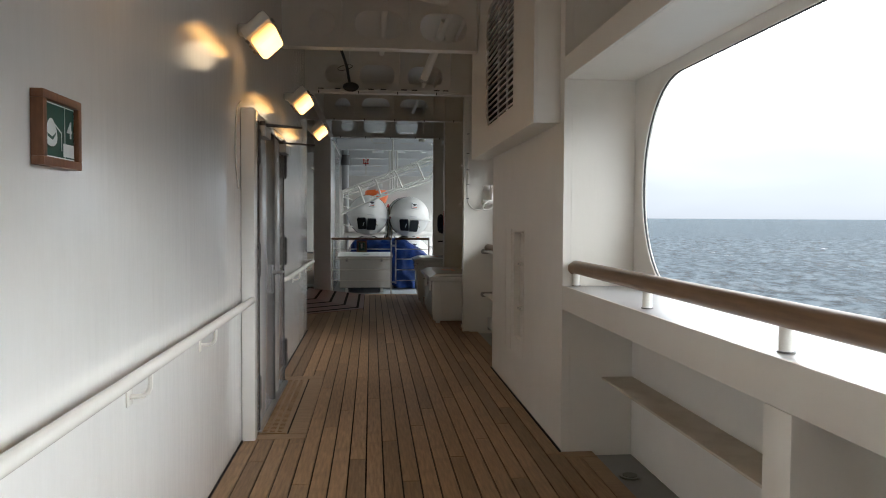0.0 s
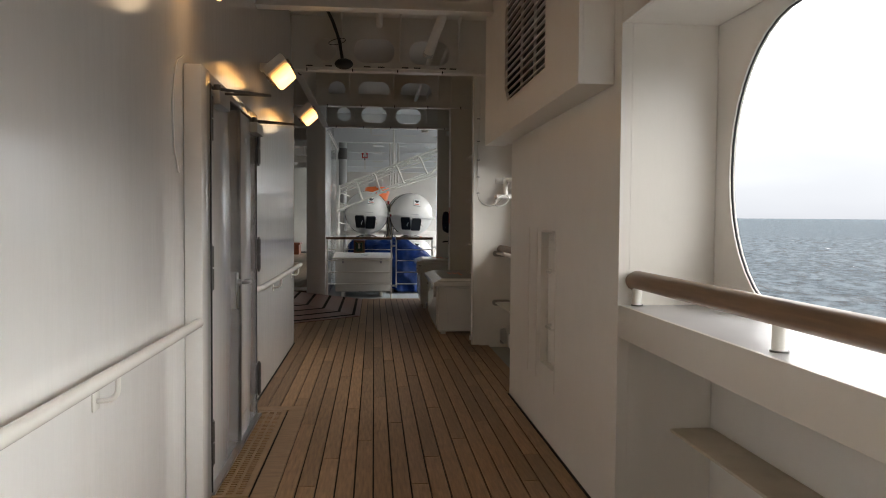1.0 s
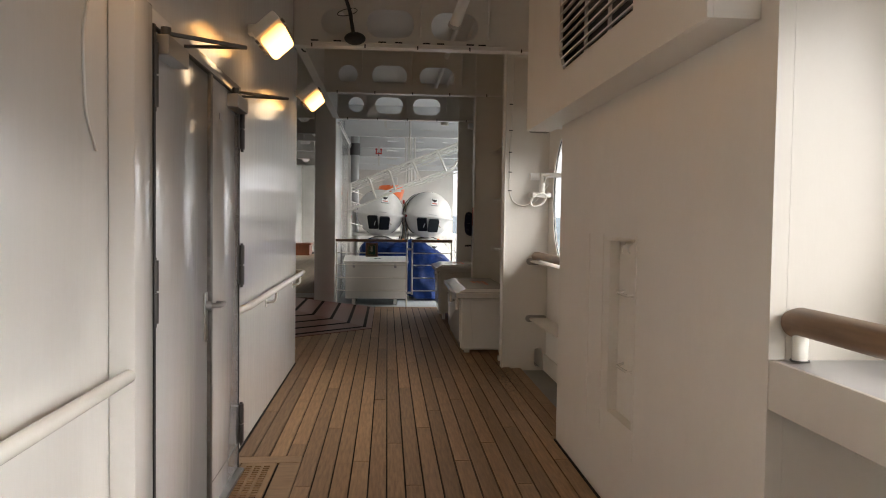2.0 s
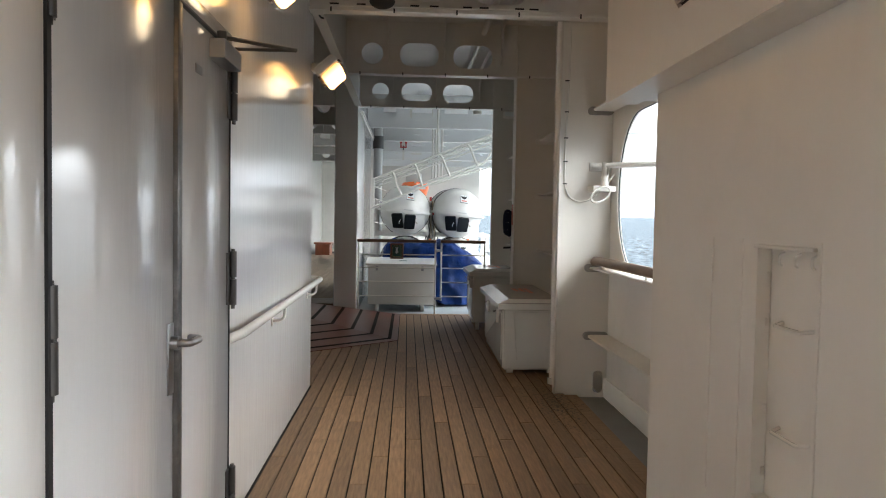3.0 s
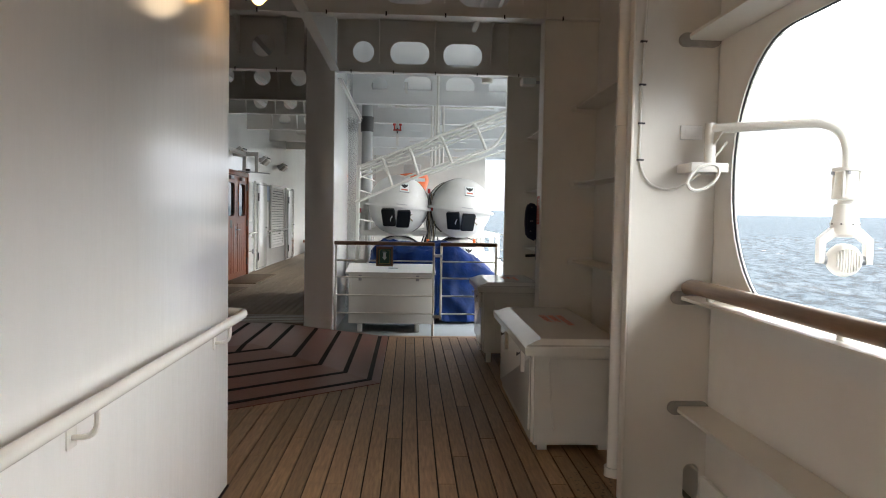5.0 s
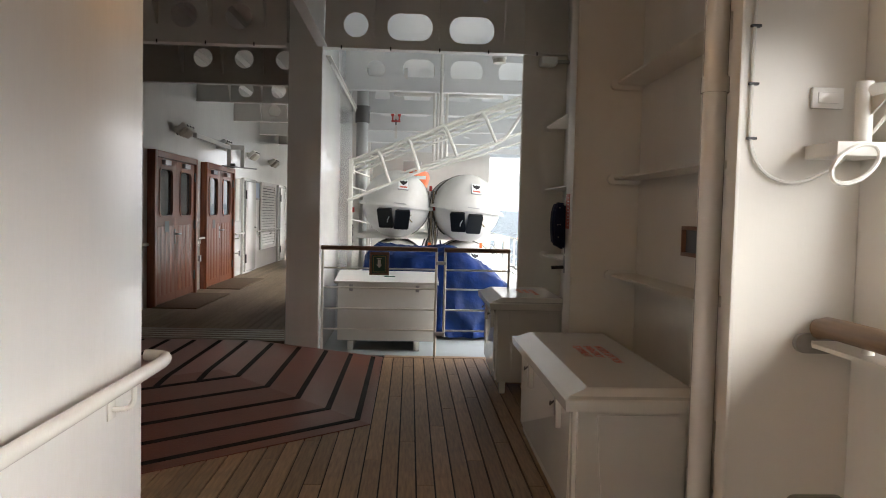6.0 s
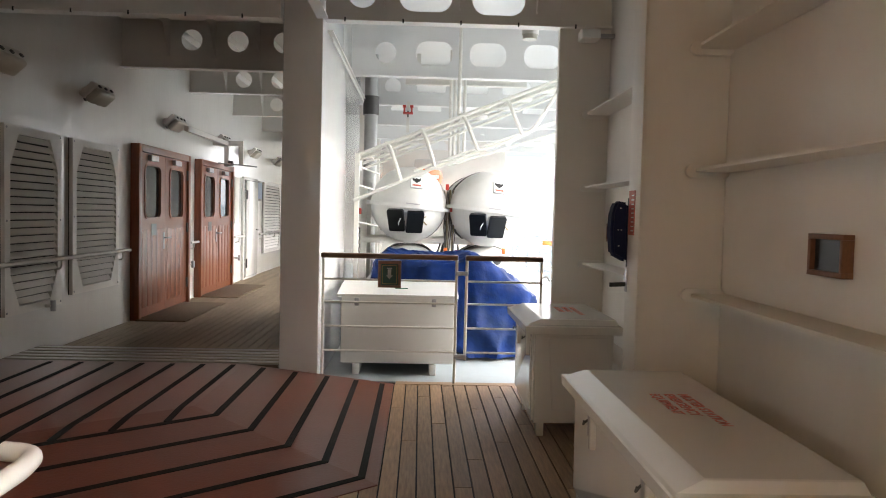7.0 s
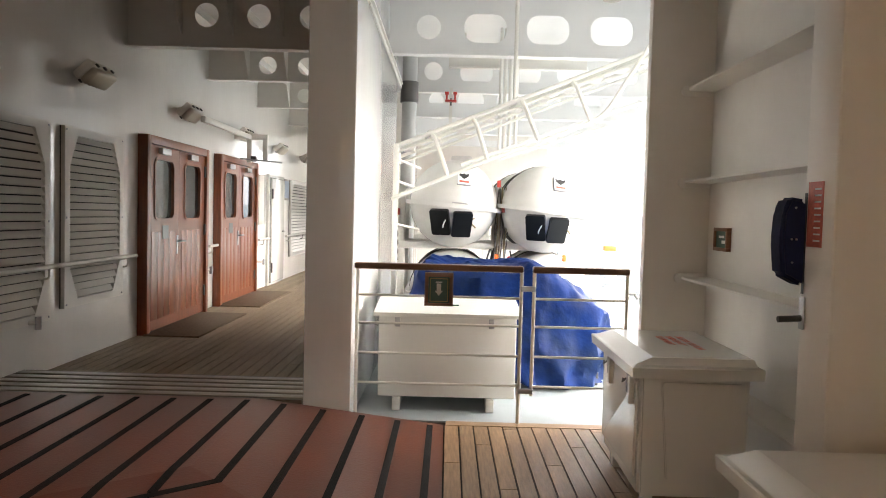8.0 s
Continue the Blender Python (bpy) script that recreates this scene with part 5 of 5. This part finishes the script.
part("hanger", B(-0.335, -0.295, 17.67, 17.70, 2.6, 3.03), WHITE_DULL, rc)
tb = thing("trolley_beam", (0.45, 17.3, 3.24), "white lifting beam hung under the deckhead beams", "beam")
part("web", B(-0.35, 1.30, 17.30, 17.32, 3.22, 3.36, bevel=0.003), WHITE_DULL, tb)
part("flange", B(-0.35, 1.30, 17.26, 17.36, 3.205, 3.219, bevel=0.003), WHITE_DULL, tb)
for x in (-0.2, 1.1):
    part("hanger", B(x, x + 0.05, 17.29, 17.33, 3.361, TOP), WHITE_DULL, tb)
ob_ = thing("orange_rescue_boat", (0.0, 25.6, 0), "orange rescue boat on white cradles on the boat deck", "boat")
bm = bmesh.new()
rings = []
for k in range(13):
    u = k / 12
    w = 0.37 * (1 - (2 * u - 1) ** 4) ** 0.5 + 0.03
    rings.append([bm.verts.new((0.0 + w * cx_, 24.3 + 2.7 * u, 2.38 + zz_ - 0.04 * math.sin(math.pi * u))) for cx_, zz_ in ((-1, 0.12), (-1.06, 0.0), (-0.85, -0.26), (0, -0.42), (0.85, -0.26), (1.06, 0.0), (1, 0.12), (0.8, 0.08), (-0.8, 0.08))])
for p, q in zip(rings, rings[1:]):
    for k in range(9):
        bm.faces.new((p[k], p[(k + 1) % 9], q[(k + 1) % 9], q[k]))
bm.faces.new(rings[0])
bm.faces.new(rings[-1][::-1])
part("hull", bm, ORANGE, ob_)
part("console", B(-0.28, 0.2, 25.0, 25.6, 2.48, 2.78, bevel=0.04), CANISTER, ob_)
part("print", B(0.0, 0.30, 24.24, 24.27, 2.28, 2.36), SIGN_WHITE, ob_)
for y in (24.9, 26.4):
    part("cradle", B(-0.45, 0.45, y - 0.05, y + 0.05, 0, 2.0), WHITE_DULL, ob_)
whole("wall_far", B(-1.28, 2.2, 27.5, 27.65, 0, TOP), WHITE_DULL, "white bulkhead at the far end of the boat deck", "wall", "structure")
for y in (17.9, 20.9, 23.9):
    whole("pillar", B(-1.27, -1.05, y, y + 0.12, 0, TOP, bevel=0.01), WHITE_DULL, "white steel pillar along the boat deck", "pillar", "structure")
edge = thing("edge_railing", (1.75, 20, 0), "white railing with orange lifebuoy lights along the deck edge", "railing")
for z in (0.45, 0.75, 1.05):
    part("bar", T([(1.75, 17.4, z), (1.75, 27.4, z)], 0.012, 8), RAIL_WHITE, edge)
for k in range(8):
    part("post", T([(1.75, 17.4 + k * 1.42, 0), (1.75, 17.4 + k * 1.42, 1.06)], 0.016, 8), RAIL_WHITE, edge)
part("light", B(1.6, 1.75, 17.38, 17.46, 1.06, 1.12, bevel=0.01), ORANGE, edge)

# round deckhead lamp over the opening and small lamp in the last bay
dl = thing("deckhead_lamp", (0.82, 13.75, 3.1), "round unlit lamp under the deckhead beyond the opening", "lamp")
part("base", T([(0.82, 13.75, 3.10), (0.82, 13.75, 3.05)], 0.075, 20), WHITE_DULL, dl)
part("glass", T([(0.82, 13.75, 3.05), (0.82, 13.75, 3.01)], 0.065, 20), LAMP_OFF, dl)
part("stem", T([(0.82, 13.75, 3.10), (0.82, 13.75, TOP)], 0.015, 8), WHITE_DULL, dl)
fl = thing("flood_lamp", (1.28, 13.25, 2.96), "small white flood lamp on the web plate", "lamp")
part("housing", B(1.16, 1.32, 13.2, 13.36, 2.90, 2.99, bevel=0.02), WHITE_DULL, fl)
part("glass", B(1.165, 1.315, 13.185, 13.199, 2.91, 2.975, bevel=0.004), SIGN_WHITE, fl)
part("bracket", B(1.32, 1.449, 13.26, 13.30, 2.93, 2.96), STEEL, fl)

# ---- cables and pipes under the deckhead
cab = thing("cable_bundle", (-0.45, 8.35, 3.1), "black cable bundle hanging down to a beam", "cable")
bm = bmesh.new()
for k in range(5):
    j = [0.012 * math.sin(k * 2.1 + i) for i in range(5)]
    tube(bm, bend([(-0.60 + j[0], 8.0, 3.6), (-0.54 + j[1], 8.2, 3.5), (-0.47 + j[2], 8.32, 3.3), (-0.455 + j[3], 8.35, 3.2), (-0.44 + j[4], 8.36, 3.075)], 0.04), 0.009, 6)
part("strands", bm, BLACK, cab)
part("loop", T([(-0.50 + 0.09 * math.cos(a), 8.33, 3.32 + 0.03 * math.sin(a) + 0.02 * math.cos(a)) for a in [2 * math.pi * k / 20 for k in range(21)]], 0.004, 5), BLACK, cab)
bm = bmesh.new()
bmesh.ops.create_uvsphere(bm, u_segments=16, v_segments=10, radius=0.5, matrix=Matrix.LocRotScale((-0.43, 8.36, 3.09), None, (0.2, 0.1, 0.12)))
part("coil", bm, BLACK, cab)
cd = thing("conduit", (0, 8.38, 3.07), "thin conduit with black ties along a beam", "conduit")
part("pipe", T([(-0.85, 8.375, 3.055), (0.99, 8.375, 3.055)], 0.009, 8), WHITE_DULL, cd)
for k in range(9):
    x = -0.8 + k * 0.2 + 0.05 * math.sin(k * 3)
    part("tie", B(x - 0.035, x + 0.035, 8.362, 8.389, 3.06, 3.072), BLACK, cd)
wp = thing("drain_pipe", (0.5, 7.6, 3.1), "white drain pipe elbow under the deckhead", "pipe")
part("pipe", T(bend([(0.62, 7.1, 3.60), (0.57, 7.4, 3.42), (0.43, 7.75, 3.07)], 0.08), 0.045, 14), CEIL_WHITE, wp)
part("collar", T([(0.585, 7.32, 3.47), (0.57, 7.40, 3.42)], 0.062, 14), CEIL_WHITE, wp)
part("end_ring", T([(0.437, 7.73, 3.09), (0.43, 7.75, 3.07)], 0.052, 14), PALE_PIPE, wp)
cp = thing("ceiling_pipes", (0, 6, 3.5), "white pipes along the deckhead", "pipes")
part("pipe", T([(-0.05, 3.6, 3.5), (-0.05, 8.3, 3.5)], 0.035, 12), CEIL_WHITE, cp)
part("pipe", T(bend([(-0.15, 5.2, 3.42), (0.15, 5.6, 3.42), (0.5, 5.75, 3.40)], 0.1), 0.04, 12), CEIL_WHITE, cp)
part("pipe", T([(0.62, 6.2, 3.52), (0.62, 13.3, 3.52)], 0.03, 12), CEIL_WHITE, cp)
lc = thing("lamp_cable", (-0.95, 9, 3.0), "black cable and small loop beside the last lamp", "cable")
part("loop", T([(-0.90 + 0.04 * math.cos(a), 8.56, 3.04 + 0.04 * math.sin(a)) for a in [2 * math.pi * k / 16 for k in range(13)]], 0.007, 6), BLACK, lc)

# ---- port walkway
PX = -3.598


def wood_door(y0, y1, z0, z1):
    d = thing("wooden_double_door", (PX, (y0 + y1) / 2, z0), "closed varnished mahogany double door with rounded windows", "door", "mahogany doors")
    fr = 0.09
    part("jamb", B(PX, PX + 0.11, y0, y0 + fr, z0, z1, bevel=0.006), MAHOGANY, d)
    part("jamb", B(PX, PX + 0.11, y1 - fr, y1, z0, z1, bevel=0.006), MAHOGANY, d)
    part("header", B(PX, PX + 0.11, y0 + fr + 0.001, y1 - fr - 0.001, z1 - 0.09, z1, bevel=0.006), MAHOGANY, d)
    mid = (y0 + y1) / 2
    for a, b, s in ((y0 + fr + 0.004, mid - 0.003, 1), (mid + 0.003, y1 - fr - 0.004, -1)):
        w = b - a
        win = rounded(a + 0.2 * w, b - 0.2 * w, z0 + 1.25, z0 + 1.90, 0.09, 5)
        top = z1 - 0.095
        leaf = part("door_leaf", plate(bmesh.new(), rect(a, b, z0 + 0.02, top), [win], "x", PX + 0.03, 0.045), MAHOGANY, d, smooth=False)
        part("pane", plate(bmesh.new(), rounded(a + 0.18 * w, b - 0.18 * w, z0 + 1.23, z0 + 1.92, 0.09, 5), [], "x", PX + 0.04, 0.012), GLASS, leaf)
        part("window_bead", plate(bmesh.new(), rounded(a + 0.17 * w, b - 0.17 * w, z0 + 1.225, z0 + 1.925, 0.1, 5), [win], "x", PX + 0.075, 0.012), MAHOGANY, leaf)
        for k in range(4):
            u0 = a + 0.1 * w + k * 0.2 * w
            part("board", B(PX + 0.075, PX + 0.080, u0, u0 + 0.193 * w, z0 + 0.13, z0 + 1.10, bevel=0.002), MAHOGANY, leaf)
        part("closer", B(PX + 0.075, PX + 0.13, a + 0.3 * w, a + 0.3 * w + 0.25, top - 0.09, top - 0.02, bevel=0.006), STEEL, leaf)
        for z in (0.3, 1.1, 1.85):
            y = a + 0.004 if s == 1 else b - 0.004
            part("hinge", T([(PX + 0.085, y, z0 + z - 0.07), (PX + 0.085, y, z0 + z + 0.07)], 0.014, 8), DARK_STEEL, leaf)
    part("lever_handle", T(bend([(PX + 0.075, mid - 0.05, z0 + 0.98), (PX + 0.13, mid - 0.05, z0 + 0.98), (PX + 0.13, mid + 0.08, z0 + 0.98)], 0.02), 0.011, 8), STEEL, d)
    part("lock_plate", B(PX + 0.0755, PX + 0.082, mid - 0.075, mid - 0.025, z0 + 0.83, z0 + 1.05), STEEL, d)
    part("notice", B(PX + 0.0815, PX + 0.084, y0 + 0.48, y0 + 0.66, z0 + 1.02, z0 + 1.17), DARK_STEEL, d)
    return d


DZ = 0.075
wood_door(16.18, 18.18, DZ, 2.22)
wood_door(18.70, 20.72, DZ, 2.22)


def vent(y0, y1, z0, z1, name="louvred_vent"):
    v_ = thing(name, (PX, (y0 + y1) / 2, z0), "white framed louvred air vent with cut corners", "vent", "louvred vents")
    c = 0.14
    outer = rect(y0, y1, z0, z1)
    a, b, lo, hi = y0 + 0.085, y1 - 0.085, z0 + 0.07, z1 - 0.07
    hole = [(a + c, lo), (b - c, lo), (b, lo + 2 * c), (b, hi - 2 * c), (b - c, hi), (a + c, hi), (a, hi - 2 * c), (a, lo + 2 * c)]
    part("frame", plate(bmesh.new(), outer, [hole], "x", PX + 0.010, 0.034), WHITE_DULL, v_, smooth=False)
    # shade behind the slats, as a near-black sheet
    part("dark_backing", B(PX, PX + 0.008, y0, y1, z0, z1), LOUVRE_SHADE, v_)
    n = 22
    for k in range(n):
        z = lo + (hi - lo) * (k + 0.1) / n
        end = min(k, n - 1 - k)
        inset = max(0.0, c - end * 0.055) * 0.95
        bm = bmesh.new()
        f = bm.faces.new([bm.verts.new(p) for p in ((PX + 0.040, a + inset, z), (PX + 0.040, b - inset, z), (PX + 0.012, b - inset, z + 0.051), (PX + 0.012, a + inset, z + 0.051))])
        g = bmesh.ops.extrude_face_region(bm, geom=[f])["geom"]
        bmesh.ops.translate(bm, verts=[q for q in g if isinstance(q, bmesh.types.BMVert)], vec=(0.004, 0, 0.006))
        part("slat", bm, WHITE_DULL, v_, smooth=False)
    for z in (z0 + 0.03, (z0 + z1) / 2, z1 - 0.03):
        for y in (y0 + 0.03, y1 - 0.03):
            part("screw", T([(PX + 0.043, y, z), (PX + 0.049, y, z)], 0.01, 6), STEEL, v_)
    return v_


vent(13.42, 14.40, 0.50, 2.12)
vent(14.62, 15.75, 0.56, 2.12)
vent(23.6, 25.5, 0.50, 2.08)
for y0 in (21.7, 25.85):
    wd = thing("white_steel_door", (PX, y0 + 0.6, DZ), "closed white steel door with dark hinges", "door", "white steel doors")
    part("frame", B(PX, PX + 0.05, y0, y0 + 1.2, DZ, 2.10, bevel=0.006), WHITE, wd)
    lf = part("door_leaf", B(PX + 0.05, PX + 0.085, y0 + 0.1, y0 + 1.1, DZ + 0.06, 2.03, bevel=0.008), WHITE, wd)
    part("seal", B(PX + 0.0502, PX + 0.052, y0 + 0.085, y0 + 1.115, DZ + 0.045, 2.045), BLACK, wd)
    part("lever_handle", T([(PX + 0.085, y0 + 0.95, 1.05), (PX + 0.13, y0 + 0.95, 1.05), (PX + 0.13, y0 + 0.8, 1.05)], 0.012, 8), DARK_STEEL, lf)
    for z in (0.4, 1.75):
        part("hinge", T([(PX + 0.09, y0 + 0.1, z - 0.09), (PX + 0.09, y0 + 0.1, z + 0.09)], 0.018, 8), DARK_STEEL, lf)
nb = thing("notice_board", (PX, 23.2, 1.85), "small blue framed notice on the white wall", "notice")
part("frame", B(PX, PX + 0.03, 23.0, 23.45, 1.66, 2.08, bevel=0.004), DARK_STEEL, nb)
part("sheet", B(PX + 0.03, PX + 0.033, 23.04, 23.41, 1.70, 2.04), mat("blue_notice", (0.08, 0.14, 0.24), 0.4), nb)
nb = thing("white_panel", (PX, 21.1, 1.6), "flat white control panel on the wall", "panel")
part("cover", B(PX, PX + 0.06, 20.98, 21.3, 1.20, 2.05, bevel=0.008), WHITE_DULL, nb)
for y0, y1, br in ((8.8, 15.95, (10.5, 12.6, 14.3, 15.75)), (18.26, 18.62, (18.4,)), (20.85, 21.6, (21.2,)), (22.95, 25.8, (23.3, 24.6, 25.6))):
    r = thing("port_handrail", (PX, (y0 + y1) / 2, 0.94), "white steel handrail on the port wall", "handrail", "port handrails")
    part("rail", T([(PX + 0.09, y0, 0.945), (PX + 0.09, y1, 0.945)], 0.022, 10), RAIL_WHITE, r)
    for y in br:
        b = part("bracket", T(bend([(PX + 0.09, y, 0.93), (PX + 0.09, y, 0.85), (PX + 0.004, y, 0.84)], 0.03), 0.01, 8), RAIL_WHITE, r)
for y, z in ((14.1, 0.52), (18.3, 0.62), (21.15, 0.55)):
    tp = thing("wall_tap", (PX, y, z), "capped steel hose tap on the wall", "tap", "wall taps")
    part("pipe", T([(PX, y - 0.02, z), (PX + 0.12, y, z)], 0.018, 10), WHITE_DULL, tp)
    part("cap", T([(PX + 0.11, y, z - 0.05), (PX + 0.11, y, z + 0.05)], 0.025, 10), STEEL, tp)
bt = thing("ceiling_bracket", (-3.2, 19.5, 2.5), "white hanging bracket with a dark latch over the doors", "bracket")
part("arm", B(-3.55, -3.05, 19.5, 19.56, 2.50, 2.58, bevel=0.004), WHITE_DULL, bt)
part("arm", B(-3.35, -3.29, 17.4, 19.56, 2.50, 2.57, bevel=0.004), WHITE_DULL, bt)
part("hanger", B(-3.12, -3.05, 19.5, 19.56, 2.19, 2.50, bevel=0.004), WHITE_DULL, bt)
part("hanger", B(-3.36, -3.29, 19.5, 19.56, 2.16, 2.50, bevel=0.004), WHITE_DULL, bt)
part("rod", T([(-3.4, 19.3, 2.20), (-2.85, 19.6, 2.17)], 0.012, 6), STEEL, bt)
part("latch", B(-3.28, -3.2, 19.42, 19.5, 2.17, 2.25, bevel=0.01), DARK_STEEL, bt)
for y0, y1 in ((16.15, 18.0), (18.72, 20.75)):
    m_ = thing("door_mat", (-3.3, (y0 + y1) / 2, DZ), "brown bristle door mat on the deck", "mat", "door mats")
    part("pad", B(-3.52, -2.92, y0, y1, DZ, DZ + 0.018, bevel=0.004), MATTING, m_)
bn = thing("brown_bench", (-3.2, 29.2, DZ), "reddish brown wooden bench at the far end", "bench")
part("seat", B(-3.5, -2.9, 28.7, 29.7, 0.45, 0.52, bevel=0.01), MAHOGANY, bn)
part("front", B(-3.45, -2.95, 28.75, 29.65, DZ, 0.449), MAHOGANY, bn)
# added closing wall, full height to shut out the bright sky
whole("wall_port_end", B(-3.6, -1.28, 31.9, 32.0, 0, TOP), WHITE_DULL, "plain white wall closing the far end of the port walkway", "wall", "structure")

# ---- margin boards and deck planks
for a in (B(-1.0, -0.602, 3.90, 4.015, -0.012, 0.0), B(-0.995, -0.602, 5.745, 5.86, -0.012, 0.0), B(-0.722, -0.602, 4.02, 5.74, -0.012, 0.0), B(-0.99, -0.945, 4.02, 5.74, -0.012, 0.0)):
    part("margin_board", a, TEAK_TRIM, floor)
for a in (B(1.0, 1.195, 3.39, 3.49, -0.012, 0.0), B(1.10, 1.195, -5.9, 3.385, -0.012, 0.0), B(0.995, 1.195, 6.14, 6.24, -0.012, 0.0), B(1.10, 1.195, 6.245, 8.48, -0.012, 0.0), B(1.07, 1.195, 8.60, 13.38, -0.012, 0.0), B(-0.29, 1.0, 13.42, 13.52, -0.012, 0.0)):
    part("margin_board", a, TEAK_TRIM, floor)
plank_meshes = {}


def plank(x, y0, y1, w, z, material, parent):
    ln = round(y1 - y0, 3)
    key = (ln, round(w, 3), material.name)
    if key not in plank_meshes:
        bm = B(-w / 2, w / 2, 0, ln, -0.012, 0.0)
        plank_meshes[key] = mesh_of("plank", bm, material)
    ob = new("plank", plank_meshes[key])
    ob.location = (x, y0, z)
    ob.parent = parent


PITCH, GAP = 0.0999, 0.0092
starts = (0.0, 1.15, 0.35, 1.5, 0.75, 1.85)
for i in range(21):
    x = -0.9495 + i * PITCH
    w = PITCH - GAP
    y = -4.6 + starts[i % 6] - 2.3
    while y < 13.41:
        a, b = max(y, -4.6), min(y + 2.3, 13.41)
        spans = [(a + 0.002, b - 0.002)]
        if x - w / 2 < -0.63:
            spans = [s for p, q in spans for s in ((p, min(q, 3.895)), (max(p, 5.865), q)) if s[1] - s[0] > 0.05]
        if x + w / 2 > 1.0:
            spans = [s for p, q in spans for s in ((p, min(q, 3.385)), (max(p, 6.245), q)) if s[1] - s[0] > 0.05]
        if x < -0.30:
            lim = 11.06 - (-0.32 - x) * 0.831
            spans = [(p, min(q, lim + 0.25)) for p, q in spans if p < lim]
        for p, q in spans:
            plank(x, p, q, w, 0.0, TEAK, floor)
        y += 2.3
for i in range(12):
    x = -0.9495 - (i + 1) * PITCH
    plank(x, 8.75, 10.8 - 0.0837 * i * 1.0, PITCH - GAP, 0.0, TEAK, floor)
port_floor = bpy.data.objects["deck_port"]
for i in range(23):
    x = -3.55 + i * PITCH
    y = 14.11 - starts[(i * 5) % 6] * 1.5
    while y < 30:
        a, b = max(y, 14.11), min(y + 3.6, 30)
        if b - a > 0.1:
            plank(x, a + 0.002, b - 0.002, PITCH - GAP, 0.075, TEAK_PORT, port_floor)
        y += 3.6

# drain standpipe behind the web plate
sp = thing("standpipe", (1.088, 8.89, 0), "white drain standpipe with a coupling beside the web plate", "pipe")
part("pipe", T([(1.088, 8.89, 0.0), (1.088, 8.89, TOP)], 0.045, 16), WHITE, sp)
part("coupling", T([(1.088, 8.89, 1.93), (1.088, 8.89, 1.99)], 0.052, 16), WHITE, sp)
part("coupling", T([(1.088, 8.89, 0.0), (1.088, 8.89, 0.05)], 0.06, 16), WHITE, sp)
